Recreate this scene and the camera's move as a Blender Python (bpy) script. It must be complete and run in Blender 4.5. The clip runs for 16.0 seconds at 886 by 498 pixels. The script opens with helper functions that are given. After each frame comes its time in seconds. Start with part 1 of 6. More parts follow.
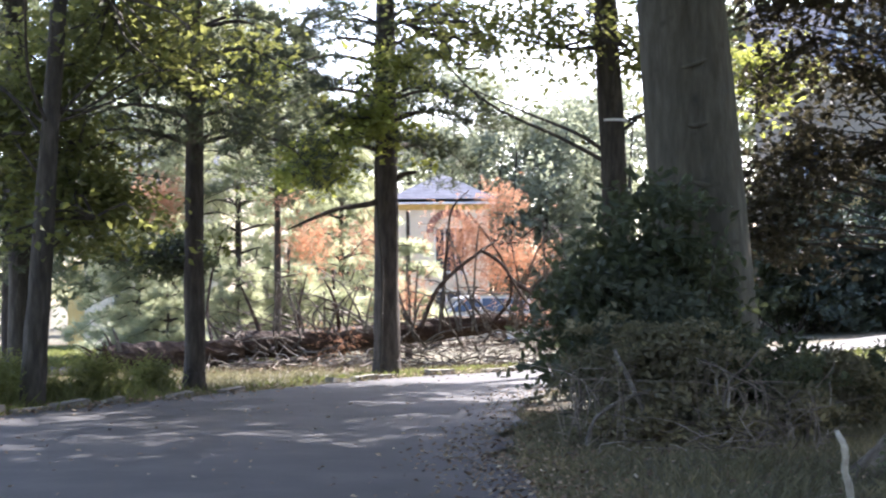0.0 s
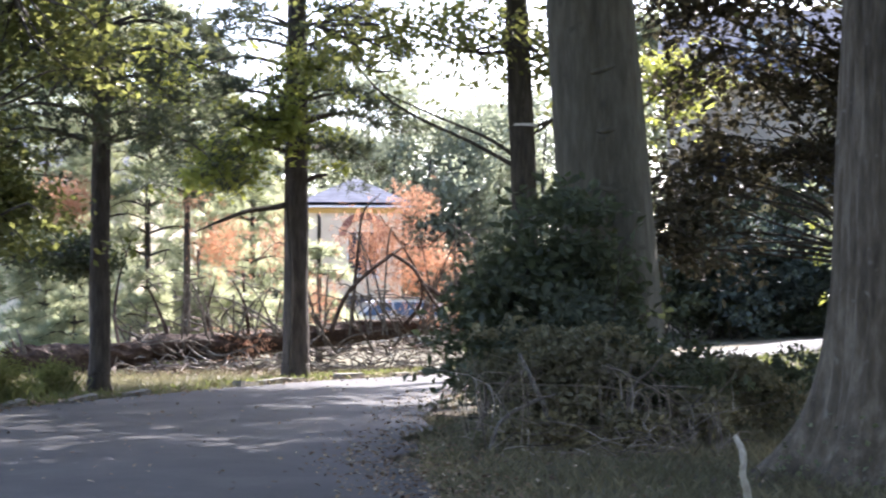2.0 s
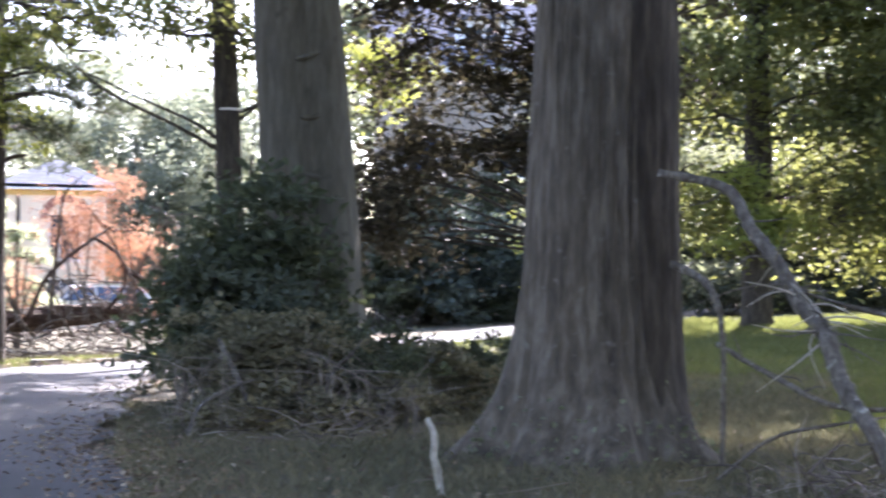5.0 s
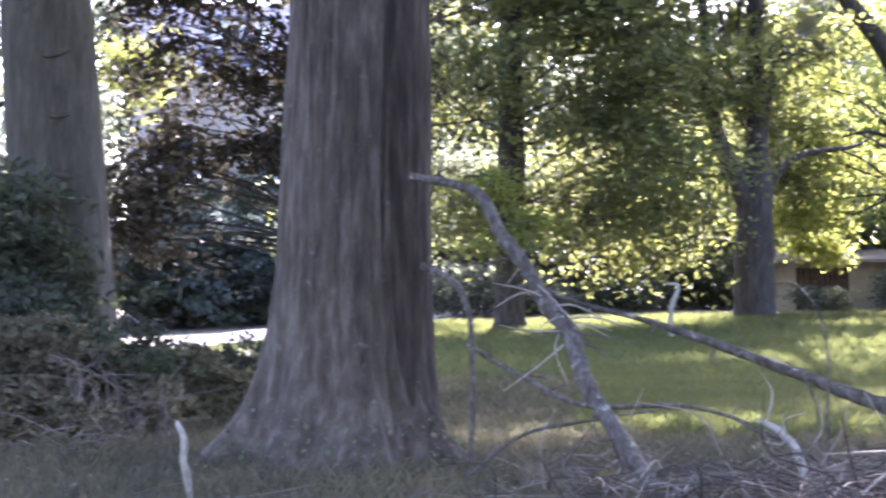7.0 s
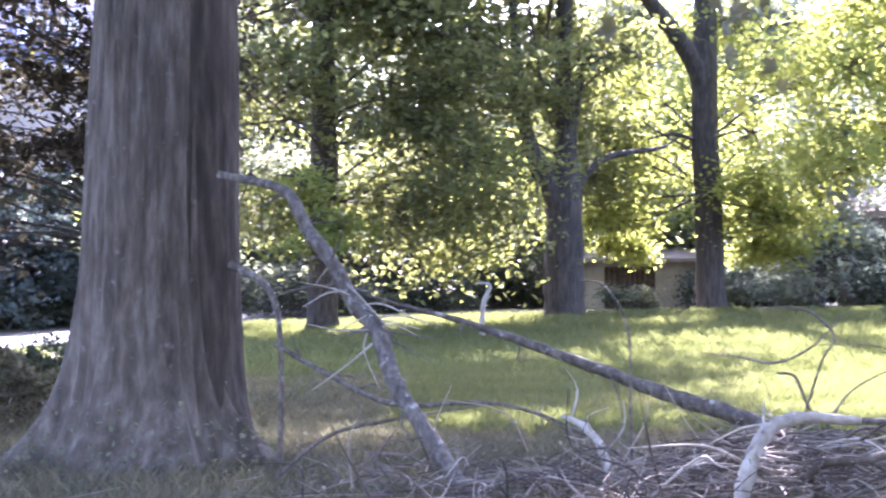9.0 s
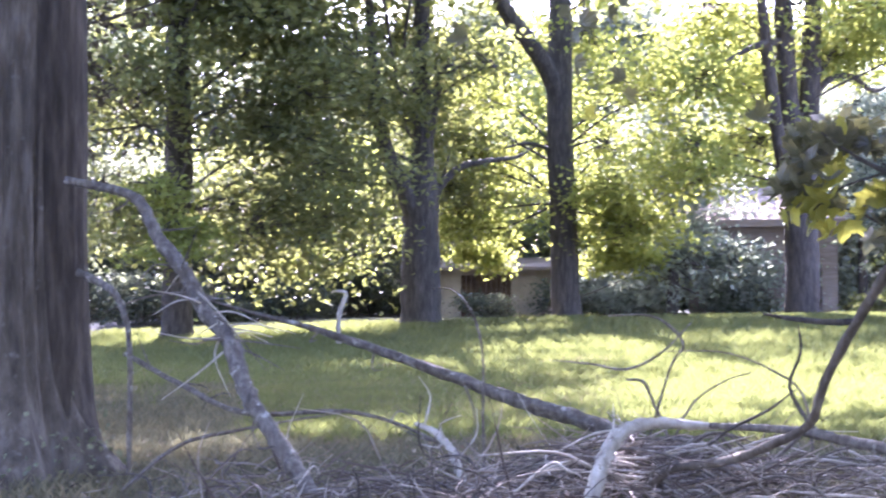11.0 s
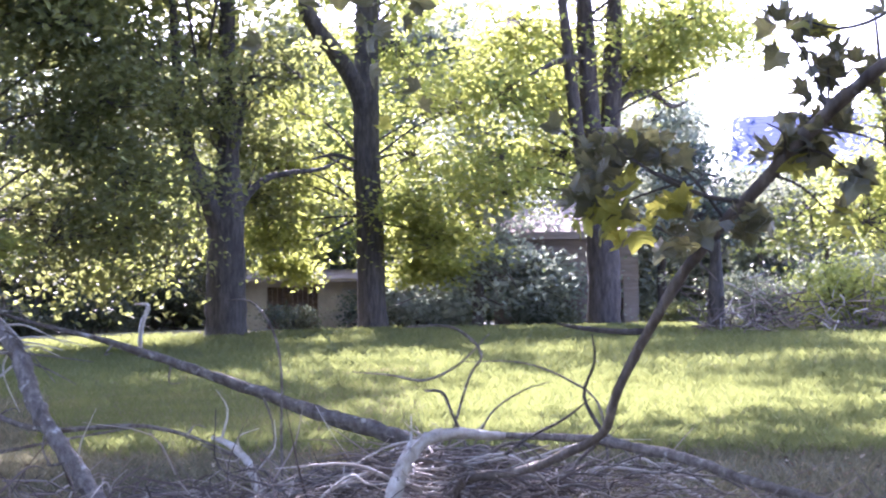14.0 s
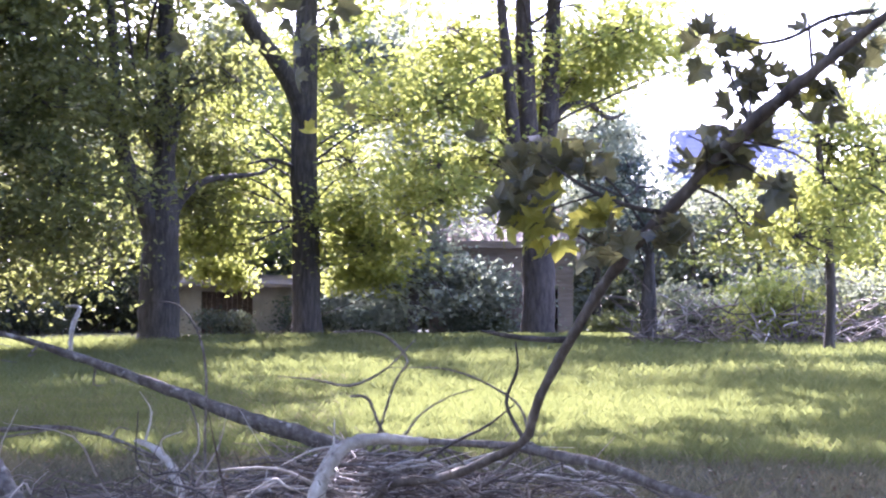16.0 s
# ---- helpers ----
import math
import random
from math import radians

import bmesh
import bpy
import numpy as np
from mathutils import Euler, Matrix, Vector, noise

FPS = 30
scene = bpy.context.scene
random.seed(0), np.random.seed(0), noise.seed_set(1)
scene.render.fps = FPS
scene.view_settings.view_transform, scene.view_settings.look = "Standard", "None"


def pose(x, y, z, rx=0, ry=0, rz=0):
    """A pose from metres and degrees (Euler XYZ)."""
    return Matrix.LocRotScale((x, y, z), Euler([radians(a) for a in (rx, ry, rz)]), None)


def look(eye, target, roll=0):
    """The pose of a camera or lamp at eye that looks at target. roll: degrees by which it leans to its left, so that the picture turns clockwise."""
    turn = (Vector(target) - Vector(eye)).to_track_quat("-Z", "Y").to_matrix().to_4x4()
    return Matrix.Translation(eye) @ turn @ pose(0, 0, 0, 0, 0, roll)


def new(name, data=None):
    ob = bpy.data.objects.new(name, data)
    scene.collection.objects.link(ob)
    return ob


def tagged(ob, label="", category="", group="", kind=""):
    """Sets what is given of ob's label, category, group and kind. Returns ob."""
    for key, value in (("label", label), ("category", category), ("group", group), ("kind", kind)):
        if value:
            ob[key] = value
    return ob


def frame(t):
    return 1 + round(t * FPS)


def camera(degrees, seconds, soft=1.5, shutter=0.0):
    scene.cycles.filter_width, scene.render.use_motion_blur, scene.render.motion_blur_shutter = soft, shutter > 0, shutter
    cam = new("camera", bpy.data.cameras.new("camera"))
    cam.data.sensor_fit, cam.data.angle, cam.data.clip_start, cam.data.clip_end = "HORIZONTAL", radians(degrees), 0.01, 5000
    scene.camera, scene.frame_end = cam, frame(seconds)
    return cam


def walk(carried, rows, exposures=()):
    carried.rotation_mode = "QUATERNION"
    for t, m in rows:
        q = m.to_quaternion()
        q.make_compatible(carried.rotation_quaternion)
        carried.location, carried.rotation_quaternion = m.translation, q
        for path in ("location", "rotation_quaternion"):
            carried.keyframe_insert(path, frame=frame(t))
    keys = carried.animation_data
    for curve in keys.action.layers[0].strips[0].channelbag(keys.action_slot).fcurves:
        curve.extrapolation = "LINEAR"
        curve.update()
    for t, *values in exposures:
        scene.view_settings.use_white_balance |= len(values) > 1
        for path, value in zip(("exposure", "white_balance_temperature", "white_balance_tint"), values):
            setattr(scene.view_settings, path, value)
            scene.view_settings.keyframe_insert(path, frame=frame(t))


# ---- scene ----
# ---- camera ----
cam = camera(31.28, 16.0, soft=2.1, shutter=0.9)
EYE = 1.5
# seconds, x, y, z above the eye's height, bearing, pitch, roll
PATH = [
    (0, -0.023, -0.018, 0.004, 0, 1.92, -0.376),
    (0.5, 0.006, 0.018, 0.001, 0.694, 1.983, -0.241),
    (1, 0.033, 0.039, -0.002, 1.28, 2.021, -0.048),
    (1.5, 0.056, 0.05, -0.003, 1.956, 2.058, -0.032),
    (2, 0.077, 0.052, -0.005, 3.075, 2.062, -0.025),
    (2.5, 0.096, 0.046, -0.006, 4.101, 1.992, -0.017),
    (3, 0.112, 0.036, -0.007, 6.04, 1.883, 0.122),
    (3.5, 0.127, 0.022, -0.008, 7.573, 1.776, 0.069),
    (4, 0.14, 0.006, -0.009, 9.235, 1.679, 0.143),
    (4.2, 0.145, -0.001, -0.01, 10.048, 1.631, 0.195),
    (6.3, 0.19, -0.067, -0.018, 19.059, 1.726, 0.209),
    (6.5, 0.194, -0.071, -0.019, 19.856, 1.73, 0.19),
    (7, 0.204, -0.082, -0.021, 22.261, 1.72, 0.172),
    (7.5, 0.215, -0.089, -0.024, 23.943, 1.689, 0.261),
    (8, 0.226, -0.094, -0.026, 26.412, 1.677, 0.313),
    (8.5, 0.237, -0.096, -0.029, 27.88, 1.708, -0.043),
    (9, 0.25, -0.096, -0.031, 28.973, 1.733, -0.115),
    (9.2, 0.255, -0.095, -0.032, 29.463, 1.73, -0.195),
    (11.3, 0.319, -0.073, -0.04, 34.87, 2.114, -0.259),
    (11.5, 0.326, -0.071, -0.041, 35.368, 2.172, -0.312),
    (12, 0.343, -0.065, -0.042, 36.593, 2.289, -0.234),
    (12.5, 0.361, -0.061, -0.043, 37.57, 2.356, -0.137),
    (13, 0.378, -0.059, -0.044, 38.501, 2.386, -0.155),
    (13.5, 0.395, -0.06, -0.045, 40.023, 2.408, -0.257),
    (14, 0.411, -0.066, -0.046, 41.039, 2.426, -0.457),
    (14.5, 0.424, -0.076, -0.048, 41.631, 2.41, -0.274),
    (15, 0.436, -0.092, -0.051, 42.562, 2.581, 0.531),
    (15.5, 0.444, -0.115, -0.054, 42.804, 2.663, 0.366),
    (16, 0.449, -0.147, -0.059, 43.277, 2.711, 0.44),
]
walk(cam, [(t, pose(x, y, EYE + z, 90 + p, 0, -b) @ pose(0, 0, 0, 0, 0, r)) for t, x, y, z, b, p, r in PATH],
     [(0, 2.4, 6150, 20), (4.2, 2.68, 6050, 22), (6.3, 3.15, 5700, 34), (9.0, 3.7, 5500, 40), (12.0, 3.5, 5450, 41), (14.5, 3.2, 5450, 41), (16, 3.1, 5450, 41)])

# ---- world, sun, exposure ----
SUN_BEARING, SUN_HEIGHT = 31.0, 43.0
world = bpy.data.worlds.new("sky")
scene.world = world
world.use_nodes = True
sky = world.node_tree.nodes.new("ShaderNodeTexSky")
sky.sky_type, sky.sun_disc = "NISHITA", False
sky.sun_elevation, sky.sun_rotation = radians(SUN_HEIGHT), radians(SUN_BEARING)
sky.air_density, sky.dust_density = 1.0, 1.8
world.node_tree.links.new(sky.outputs[0], world.node_tree.nodes["Background"].inputs[0])
world.node_tree.nodes["Background"].inputs[1].default_value = 0.15
sun = new("sun", bpy.data.lights.new("sun", "SUN"))
sun.data.energy, sun.data.angle, sun.data.color = 5.0, radians(0.6), (1.0, 0.95, 0.86)
_a, _e = radians(SUN_BEARING), radians(SUN_HEIGHT)
sun.matrix_world = look((90 * math.sin(_a) * math.cos(_e), 90 * math.cos(_a) * math.cos(_e), 90 * math.sin(_e)), (0, 0, 0))


# ---- materials ----
def nodes_of(name):
    m = bpy.data.materials.new(name)
    m.use_nodes = True
    return m, m.node_tree.nodes, m.node_tree.links


def ramp(nodes, stops):
    r = nodes.new("ShaderNodeValToRGB")
    el = r.color_ramp.elements
    while len(el) < len(stops):
        el.new(0.5)
    for e, (p, c) in zip(el, stops):
        e.position, e.color = p, (*c, 1)
    return r


def leaf_mat(name, dark, mid, light, glow, thin=0.45, rough=0.58, gloss=0.28):
    """Leaves: colour from leaf to leaf, gloss on top, light passing through."""
    m, n, l = nodes_of(name)
    geo = n.new("ShaderNodeNewGeometry")
    r = ramp(n, [(0.0, dark), (0.55, mid), (1.0, light)])
    l.new(geo.outputs["Random Per Island"], r.inputs[0])
    co = n.new("ShaderNodeTexCoord")
    ns = n.new("ShaderNodeTexNoise")
    ns.inputs["Scale"].default_value, ns.inputs["Detail"].default_value = 0.55, 4
    l.new(co.outputs["Object"], ns.inputs["Vector"])
    tint = ramp(n, [(0.32, (0.62, 0.70, 0.72)), (0.5, (1.0, 1.0, 1.0)), (0.68, (1.5, 1.35, 1.1))])
    l.new(ns.outputs[0], tint.inputs[0])
    mul = n.new("ShaderNodeMix")
    mul.data_type, mul.blend_type = "RGBA", "MULTIPLY"
    mul.inputs[0].default_value = 1.0
    l.new(r.outputs[0], mul.inputs[6])
    l.new(tint.outputs[0], mul.inputs[7])
    b = n["Principled BSDF"]
    b.inputs["Roughness"].default_value = rough
    b.inputs["Specular IOR Level"].default_value = gloss
    l.new(mul.outputs[2], b.inputs["Base Color"])
    tr = n.new("ShaderNodeBsdfTranslucent")
    mix = n.new("ShaderNodeMix")
    mix.data_type, mix.blend_type = "RGBA", "MIX"
    mix.inputs[0].default_value = 0.7
    mix.inputs[7].default_value = (*glow, 1)
    l.new(mul.outputs[2], mix.inputs[6])
    l.new(mix.outputs[2], tr.inputs[0])
    ms = n.new("ShaderNodeMixShader")
    ms.inputs[0].default_value = thin
    l.new(b.outputs[0], ms.inputs[1])
    l.new(tr.outputs[0], ms.inputs[2])
    l.new(ms.outputs[0], n["Material Output"].inputs[0])
    return m


def rough_mat(name, colours, scale=(3, 3, 3), detail=8, rough=0.85, bump=0.4, bump_scale=None, distance=0.02, spots=None, per_object=0.0, gloss=0.25):
    """A rough surface in two scales of noise, with relief; colours: three stops."""
    m, n, l = nodes_of(name)
    co = n.new("ShaderNodeTexCoord")
    mp = n.new("ShaderNodeMapping")
    mp.inputs["Scale"].default_value = scale
    l.new(co.outputs["Object"], mp.inputs[0])
    a = n.new("ShaderNodeTexNoise")
    a.inputs["Scale"].default_value, a.inputs["Detail"].default_value, a.inputs["Roughness"].default_value = 1.0, detail, 0.65
    l.new(mp.outputs[0], a.inputs["Vector"])
    r = ramp(n, [(0.3, colours[0]), (0.5, colours[1]), (0.7, colours[2])])
    l.new(a.outputs[0], r.inputs[0])
    colour = r.outputs[0]
    if spots:
        sp = n.new("ShaderNodeTexNoise")
        sp.inputs["Scale"].default_value, sp.inputs["Detail"].default_value = spots[0], 5
        l.new(co.outputs["Object"], sp.inputs["Vector"])
        rr = ramp(n, [(spots[1], (0, 0, 0)), (spots[1] + 0.12, (1, 1, 1))])
        l.new(sp.outputs[0], rr.inputs[0])
        mx = n.new("ShaderNodeMix")
        mx.data_type = "RGBA"
        mx.inputs[7].default_value = (*spots[2], 1)
        l.new(rr.outputs[0], mx.inputs[0])
        l.new(colour, mx.inputs[6])
        colour = mx.outputs[2]
    b = n["Principled BSDF"]
    b.inputs["Roughness"].default_value = rough
    b.inputs["Specular IOR Level"].default_value = gloss
    l.new(colour, b.inputs["Base Color"])
    g = n.new("ShaderNodeTexNoise")
    g.inputs["Scale"].default_value, g.inputs["Detail"].default_value = 1.0, 10
    mq = n.new("ShaderNodeMapping")
    mq.inputs["Scale"].default_value = bump_scale or tuple(4 * s for s in scale)
    l.new(co.outputs["Object"], mq.inputs[0])
    l.new(mq.outputs[0], g.inputs["Vector"])
    bp = n.new("ShaderNodeBump")
    bp.inputs["Strength"].default_value, bp.inputs["Distance"].default_value = bump, distance
    l.new(g.outputs[0], bp.inputs["Height"])
    l.new(bp.outputs[0], b.inputs["Normal"])
    return m


def island_mat(name, stops, rough=0.8):
    """Colour from piece to piece in one joined mesh."""
    m, n, l = nodes_of(name)
    geo = n.new("ShaderNodeNewGeometry")
    r = ramp(n, stops)
    l.new(geo.outputs["Random Per Island"], r.inputs[0])
    l.new(r.outputs[0], n["Principled BSDF"].inputs["Base Color"])
    n["Principled BSDF"].inputs["Roughness"].default_value = rough
    n["Principled BSDF"].inputs["Specular IOR Level"].default_value = 0.3
    return m


def plain_mat(name, colour, rough=0.5):
    return rough_mat(name, [tuple(0.85 * c for c in colour), colour, tuple(min(1, 1.1 * c) for c in colour)], (0.6, 0.6, 0.6), rough=rough, bump=0.08)


LEAF_GREEN = leaf_mat("leaf_green", (0.045, 0.058, 0.026), (0.08, 0.097, 0.042), (0.14, 0.146, 0.062), (0.40, 0.42, 0.115), 0.42)
LEAF_DARK = leaf_mat("leaf_dark", (0.036, 0.043, 0.028), (0.06, 0.072, 0.046), (0.105, 0.118, 0.076), (0.19, 0.23, 0.10), 0.28, 0.55)
LEAF_DEEP = leaf_mat("leaf_deep_shade", (0.044, 0.053, 0.04), (0.072, 0.084, 0.063), (0.115, 0.128, 0.095), (0.14, 0.16, 0.085), 0.18, 0.85, 0.12)
LEAF_BROWN = leaf_mat("withered_creeper", (0.085, 0.078, 0.052), (0.15, 0.138, 0.09), (0.23, 0.212, 0.145), (0.28, 0.26, 0.13), 0.3, 0.7)
LEAF_YELLOW = leaf_mat("leaf_yellow_green", (0.085, 0.12, 0.035), (0.14, 0.185, 0.05), (0.24, 0.255, 0.07), (0.50, 0.52, 0.11), 0.48)
LEAF_COPPER = leaf_mat("leaf_copper", (0.03, 0.027, 0.02), (0.048, 0.043, 0.031), (0.08, 0.073, 0.049), (0.13, 0.115, 0.06), 0.25, 0.6)
LEAF_GREY = leaf_mat("leaf_grey_green", (0.04, 0.055, 0.05), (0.065, 0.083, 0.072), (0.11, 0.135, 0.115), (0.16, 0.21, 0.12), 0.22, 0.62)
# next two: haze over the farther trees is put into paler leaf colours
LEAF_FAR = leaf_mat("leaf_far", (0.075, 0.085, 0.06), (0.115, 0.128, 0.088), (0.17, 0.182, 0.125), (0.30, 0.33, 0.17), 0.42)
LEAF_HAZED = leaf_mat("leaf_hazed", (0.12, 0.135, 0.115), (0.18, 0.20, 0.165), (0.26, 0.28, 0.225), (0.42, 0.46, 0.30), 0.5, 0.6)
NEEDLES = leaf_mat("pine_needles", (0.05, 0.062, 0.045), (0.09, 0.108, 0.075), (0.16, 0.175, 0.12), (0.28, 0.32, 0.15), 0.35)
NEEDLES_DARK = leaf_mat("dark_pine_needles", (0.028, 0.036, 0.028), (0.05, 0.062, 0.046), (0.09, 0.10, 0.07), (0.16, 0.19, 0.09), 0.28)
# grey-green needles, lightened to hold haze and sunlight in the colour
NEEDLES_HAZED = leaf_mat("hazed_needles", (0.18, 0.21, 0.15), (0.30, 0.33, 0.23), (0.44, 0.46, 0.34), (0.60, 0.63, 0.38), 0.55)
DEAD = leaf_mat("dead_needles", (0.28, 0.15, 0.10), (0.45, 0.26, 0.17), (0.58, 0.38, 0.27), (0.64, 0.36, 0.22), 0.4, 0.7)
GRASS = leaf_mat("grass_blades", (0.042, 0.048, 0.03), (0.07, 0.078, 0.045), (0.118, 0.122, 0.068), (0.34, 0.38, 0.10), 0.38, 0.65, 0.15)
GRASS_DRY = leaf_mat("dry_grass", (0.08, 0.07, 0.047), (0.135, 0.12, 0.08), (0.215, 0.19, 0.13), (0.28, 0.27, 0.14), 0.3, 0.7)
BARK_PINE = rough_mat("pine_bark", [(0.035, 0.028, 0.024), (0.07, 0.057, 0.048), (0.12, 0.10, 0.085)], (9, 9, 2.2), bump=0.9, distance=0.04)
BARK_GREY = rough_mat("grey_bark", [(0.044, 0.035, 0.026), (0.10, 0.082, 0.062), (0.195, 0.166, 0.132)], (8, 8, 1.7), bump=1.0, bump_scale=(20, 20, 4.5), distance=0.035, spots=(9.0, 0.64, (0.18, 0.165, 0.14)))
BARK_BROWN = rough_mat("brown_furrowed_bark", [(0.024, 0.019, 0.014), (0.056, 0.044, 0.033), (0.105, 0.085, 0.066)], (8, 8, 1.7), bump=1.0, bump_scale=(20, 20, 4.5), distance=0.03)
BARK_SMOOTH = rough_mat("beech_bark", [(0.07, 0.062, 0.048), (0.105, 0.096, 0.075), (0.155, 0.142, 0.112)], (9, 9, 1.6), bump=0.7, bump_scale=(9, 9, 5), distance=0.03, spots=(5.0, 0.62, (0.075, 0.068, 0.055)))
BARK_DARK = rough_mat("dark_bark", [(0.032, 0.028, 0.023), (0.066, 0.057, 0.048), (0.12, 0.106, 0.088)], (10, 10, 2), bump=0.9, distance=0.04)
DEADWOOD = rough_mat("dead_branch_bark", [(0.06, 0.05, 0.041), (0.125, 0.108, 0.09), (0.24, 0.215, 0.185)], (16, 16, 9), bump=1.0, distance=0.016, spots=(11.0, 0.62, (0.40, 0.38, 0.34)))
BAREWOOD = rough_mat("bare_pale_wood", [(0.24, 0.21, 0.17), (0.38, 0.345, 0.29), (0.52, 0.48, 0.42)], (12, 12, 8), bump=0.5, distance=0.01, spots=(14.0, 0.62, (0.12, 0.10, 0.085)))
LOGBARK = rough_mat("log_bark", [(0.028, 0.018, 0.013), (0.065, 0.042, 0.031), (0.13, 0.092, 0.07)], (6, 9, 9), bump=1.0, distance=0.05)
TWIGS = island_mat("twigs", [(0.0, (0.06, 0.045, 0.035)), (0.5, (0.15, 0.12, 0.10)), (0.85, (0.27, 0.23, 0.19)), (1.0, (0.42, 0.38, 0.33))])
LITTER = island_mat("fallen_leaves", [(0.0, (0.10, 0.07, 0.05)), (0.5, (0.19, 0.13, 0.085)), (0.9, (0.32, 0.24, 0.16)), (1.0, (0.46, 0.40, 0.30))])
ASPHALT = rough_mat("asphalt", [(0.030, 0.030, 0.031), (0.047, 0.046, 0.047), (0.072, 0.070, 0.070)], (0.7, 0.7, 0.7), 10, rough=0.75, bump=0.5, bump_scale=(60, 60, 60), distance=0.006, spots=(0.35, 0.58, (0.055, 0.053, 0.052)))
SOIL = rough_mat("ground_soil_and_grass", [(0.055, 0.051, 0.034), (0.09, 0.084, 0.055), (0.135, 0.124, 0.085)], (1.1, 1.1, 1.1), 10, rough=0.95, bump=1.0, bump_scale=(14, 14, 14), distance=0.05, spots=(0.35, 0.55, (0.13, 0.10, 0.065)))
STUCCO = rough_mat("cream_stucco", [(0.60, 0.51, 0.38), (0.68, 0.59, 0.45), (0.74, 0.66, 0.53)], (0.5, 0.5, 0.5), rough=0.9, bump=0.3, bump_scale=(20, 20, 20))
# darker copy of the stucco: the large house's shade is in the colour
STUCCO_SHADED = rough_mat("stucco_shaded", [(0.27, 0.225, 0.175), (0.34, 0.29, 0.23), (0.40, 0.35, 0.285)], (0.5, 0.5, 0.5), rough=0.9, bump=0.3, bump_scale=(20, 20, 20))
OCHRE = rough_mat("ochre_trim", [(0.50, 0.34, 0.12), (0.58, 0.41, 0.16), (0.66, 0.48, 0.22)], (1, 1, 1), rough=0.8, bump=0.2)
SLATE = rough_mat("blue_grey_shingle", [(0.085, 0.088, 0.105), (0.12, 0.124, 0.148), (0.16, 0.165, 0.195)], (2, 2, 9), rough=0.95, bump=0.3, gloss=0.04)
BLUEROOF = rough_mat("blue_roof", [(0.05, 0.06, 0.105), (0.06, 0.072, 0.125), (0.072, 0.086, 0.145)], (2, 2, 9), rough=0.95, bump=0.3, gloss=0.04)
WHITE = plain_mat("white_paint", (0.78, 0.78, 0.76), 0.5)
BRICK = rough_mat("brick_red", [(0.20, 0.09, 0.07), (0.29, 0.14, 0.11), (0.36, 0.20, 0.16)], (5, 5, 5), rough=0.9, bump=0.4)
TAUPE = rough_mat("brown_siding", [(0.16, 0.13, 0.105), (0.22, 0.18, 0.15), (0.28, 0.235, 0.2)], (1, 1, 7), rough=0.95, bump=0.4, gloss=0.06)
# plaster darkened: shade under the trees is put into the colour
SHADED_PLASTER = rough_mat("shaded_plaster", [(0.17, 0.145, 0.115), (0.25, 0.215, 0.17), (0.33, 0.29, 0.235)], (1.2, 1.2, 0.7), rough=0.95, bump=0.4, gloss=0.06)
STONE = rough_mat("kerb_stone", [(0.10, 0.095, 0.085), (0.18, 0.17, 0.15), (0.27, 0.255, 0.23)], (6, 6, 6), rough=0.9, bump=0.7)
CARPAINT = plain_mat("white_car_paint", (0.72, 0.73, 0.75), 0.22)
RUBBER = plain_mat("tyre_rubber", (0.025, 0.025, 0.025), 0.8)
CHROME = plain_mat("rim_metal", (0.55, 0.55, 0.56), 0.3)
CHROME.node_tree.nodes["Principled BSDF"].inputs["Metallic"].default_value = 1.0
DARKGLASS = plain_mat("tinted_glass", (0.03, 0.04, 0.06), 0.06)
DARKGLASS.node_tree.nodes["Principled BSDF"].inputs["Specular IOR Level"].default_value = 0.8
LAMPGLASS = plain_mat("lamp_lens", (0.6, 0.58, 0.55), 0.12)
TAPE = plain_mat("white_band", (0.8, 0.8, 0.78), 0.5)


# ---- helpers for geometry ----
def smooth(a, b, v):
    s = np.clip((v - a) / (b - a), 0, 1)
    return s * s * (3 - 2 * s)


def ground_z(x, y):
    """Level by the road, rising a metre towards the lawn's far side."""
    return 1.0 * smooth(14, 40, 0.8 * x + 0.25 * y)


def at(bearing, r, z=None):
    """A place by its bearing (degrees to the right of north) and its distance from the start."""
    x, y = r * math.sin(radians(bearing)), r * math.cos(radians(bearing))
    return np.array([x, y, float(ground_z(x, y)) if z is None else z])


class Geo:
    """Vertices and faces, gathered in pieces."""

    def __init__(self):
        self.v, self.f, self.n = [], [], 0

    def add(self, v, f):
        self.v.append(np.asarray(v, float))
        self.f.append(np.asarray(f, int) + self.n)
        self.n += len(v)
        return self

    def take(self, piece):
        for v, f in piece:
            self.add(v, f)
        return self

    def mesh(self, name, origin=(0, 0, 0), smooth_faces=False):
        me = bpy.data.meshes.new(name)
        v = np.concatenate(self.v) - np.asarray(origin, float)
        me.vertices.add(len(v))
        me.vertices.foreach_set("co", v.astype(np.float32).ravel())
        loops = np.concatenate([f.ravel() for f in self.f])
        totals = np.concatenate([np.full(len(f), f.shape[1]) for f in self.f])
        me.loops.add(len(loops))
        me.loops.foreach_set("vertex_index", loops.astype(np.int32))
        me.polygons.add(len(totals))
        me.polygons.foreach_set("loop_start", np.concatenate([[0], np.cumsum(totals)[:-1]]).astype(np.int32))
        me.polygons.foreach_set("loop_total", totals.astype(np.int32))
        me.polygons.foreach_set("use_smooth", np.full(len(totals), smooth_faces))
        me.update(calc_edges=True)
        return me


def thing(name, loc, label, category, group="", kind=""):
    ob = new(name)
    ob.location = tuple(loc)
    ob.empty_display_size = 0.2
    return tagged(ob, label, category, group, kind)


def origin_of(ob):
    o = np.zeros(3)
    while ob is not None:
        o, ob = o + np.array(ob.location), ob.parent
    return o


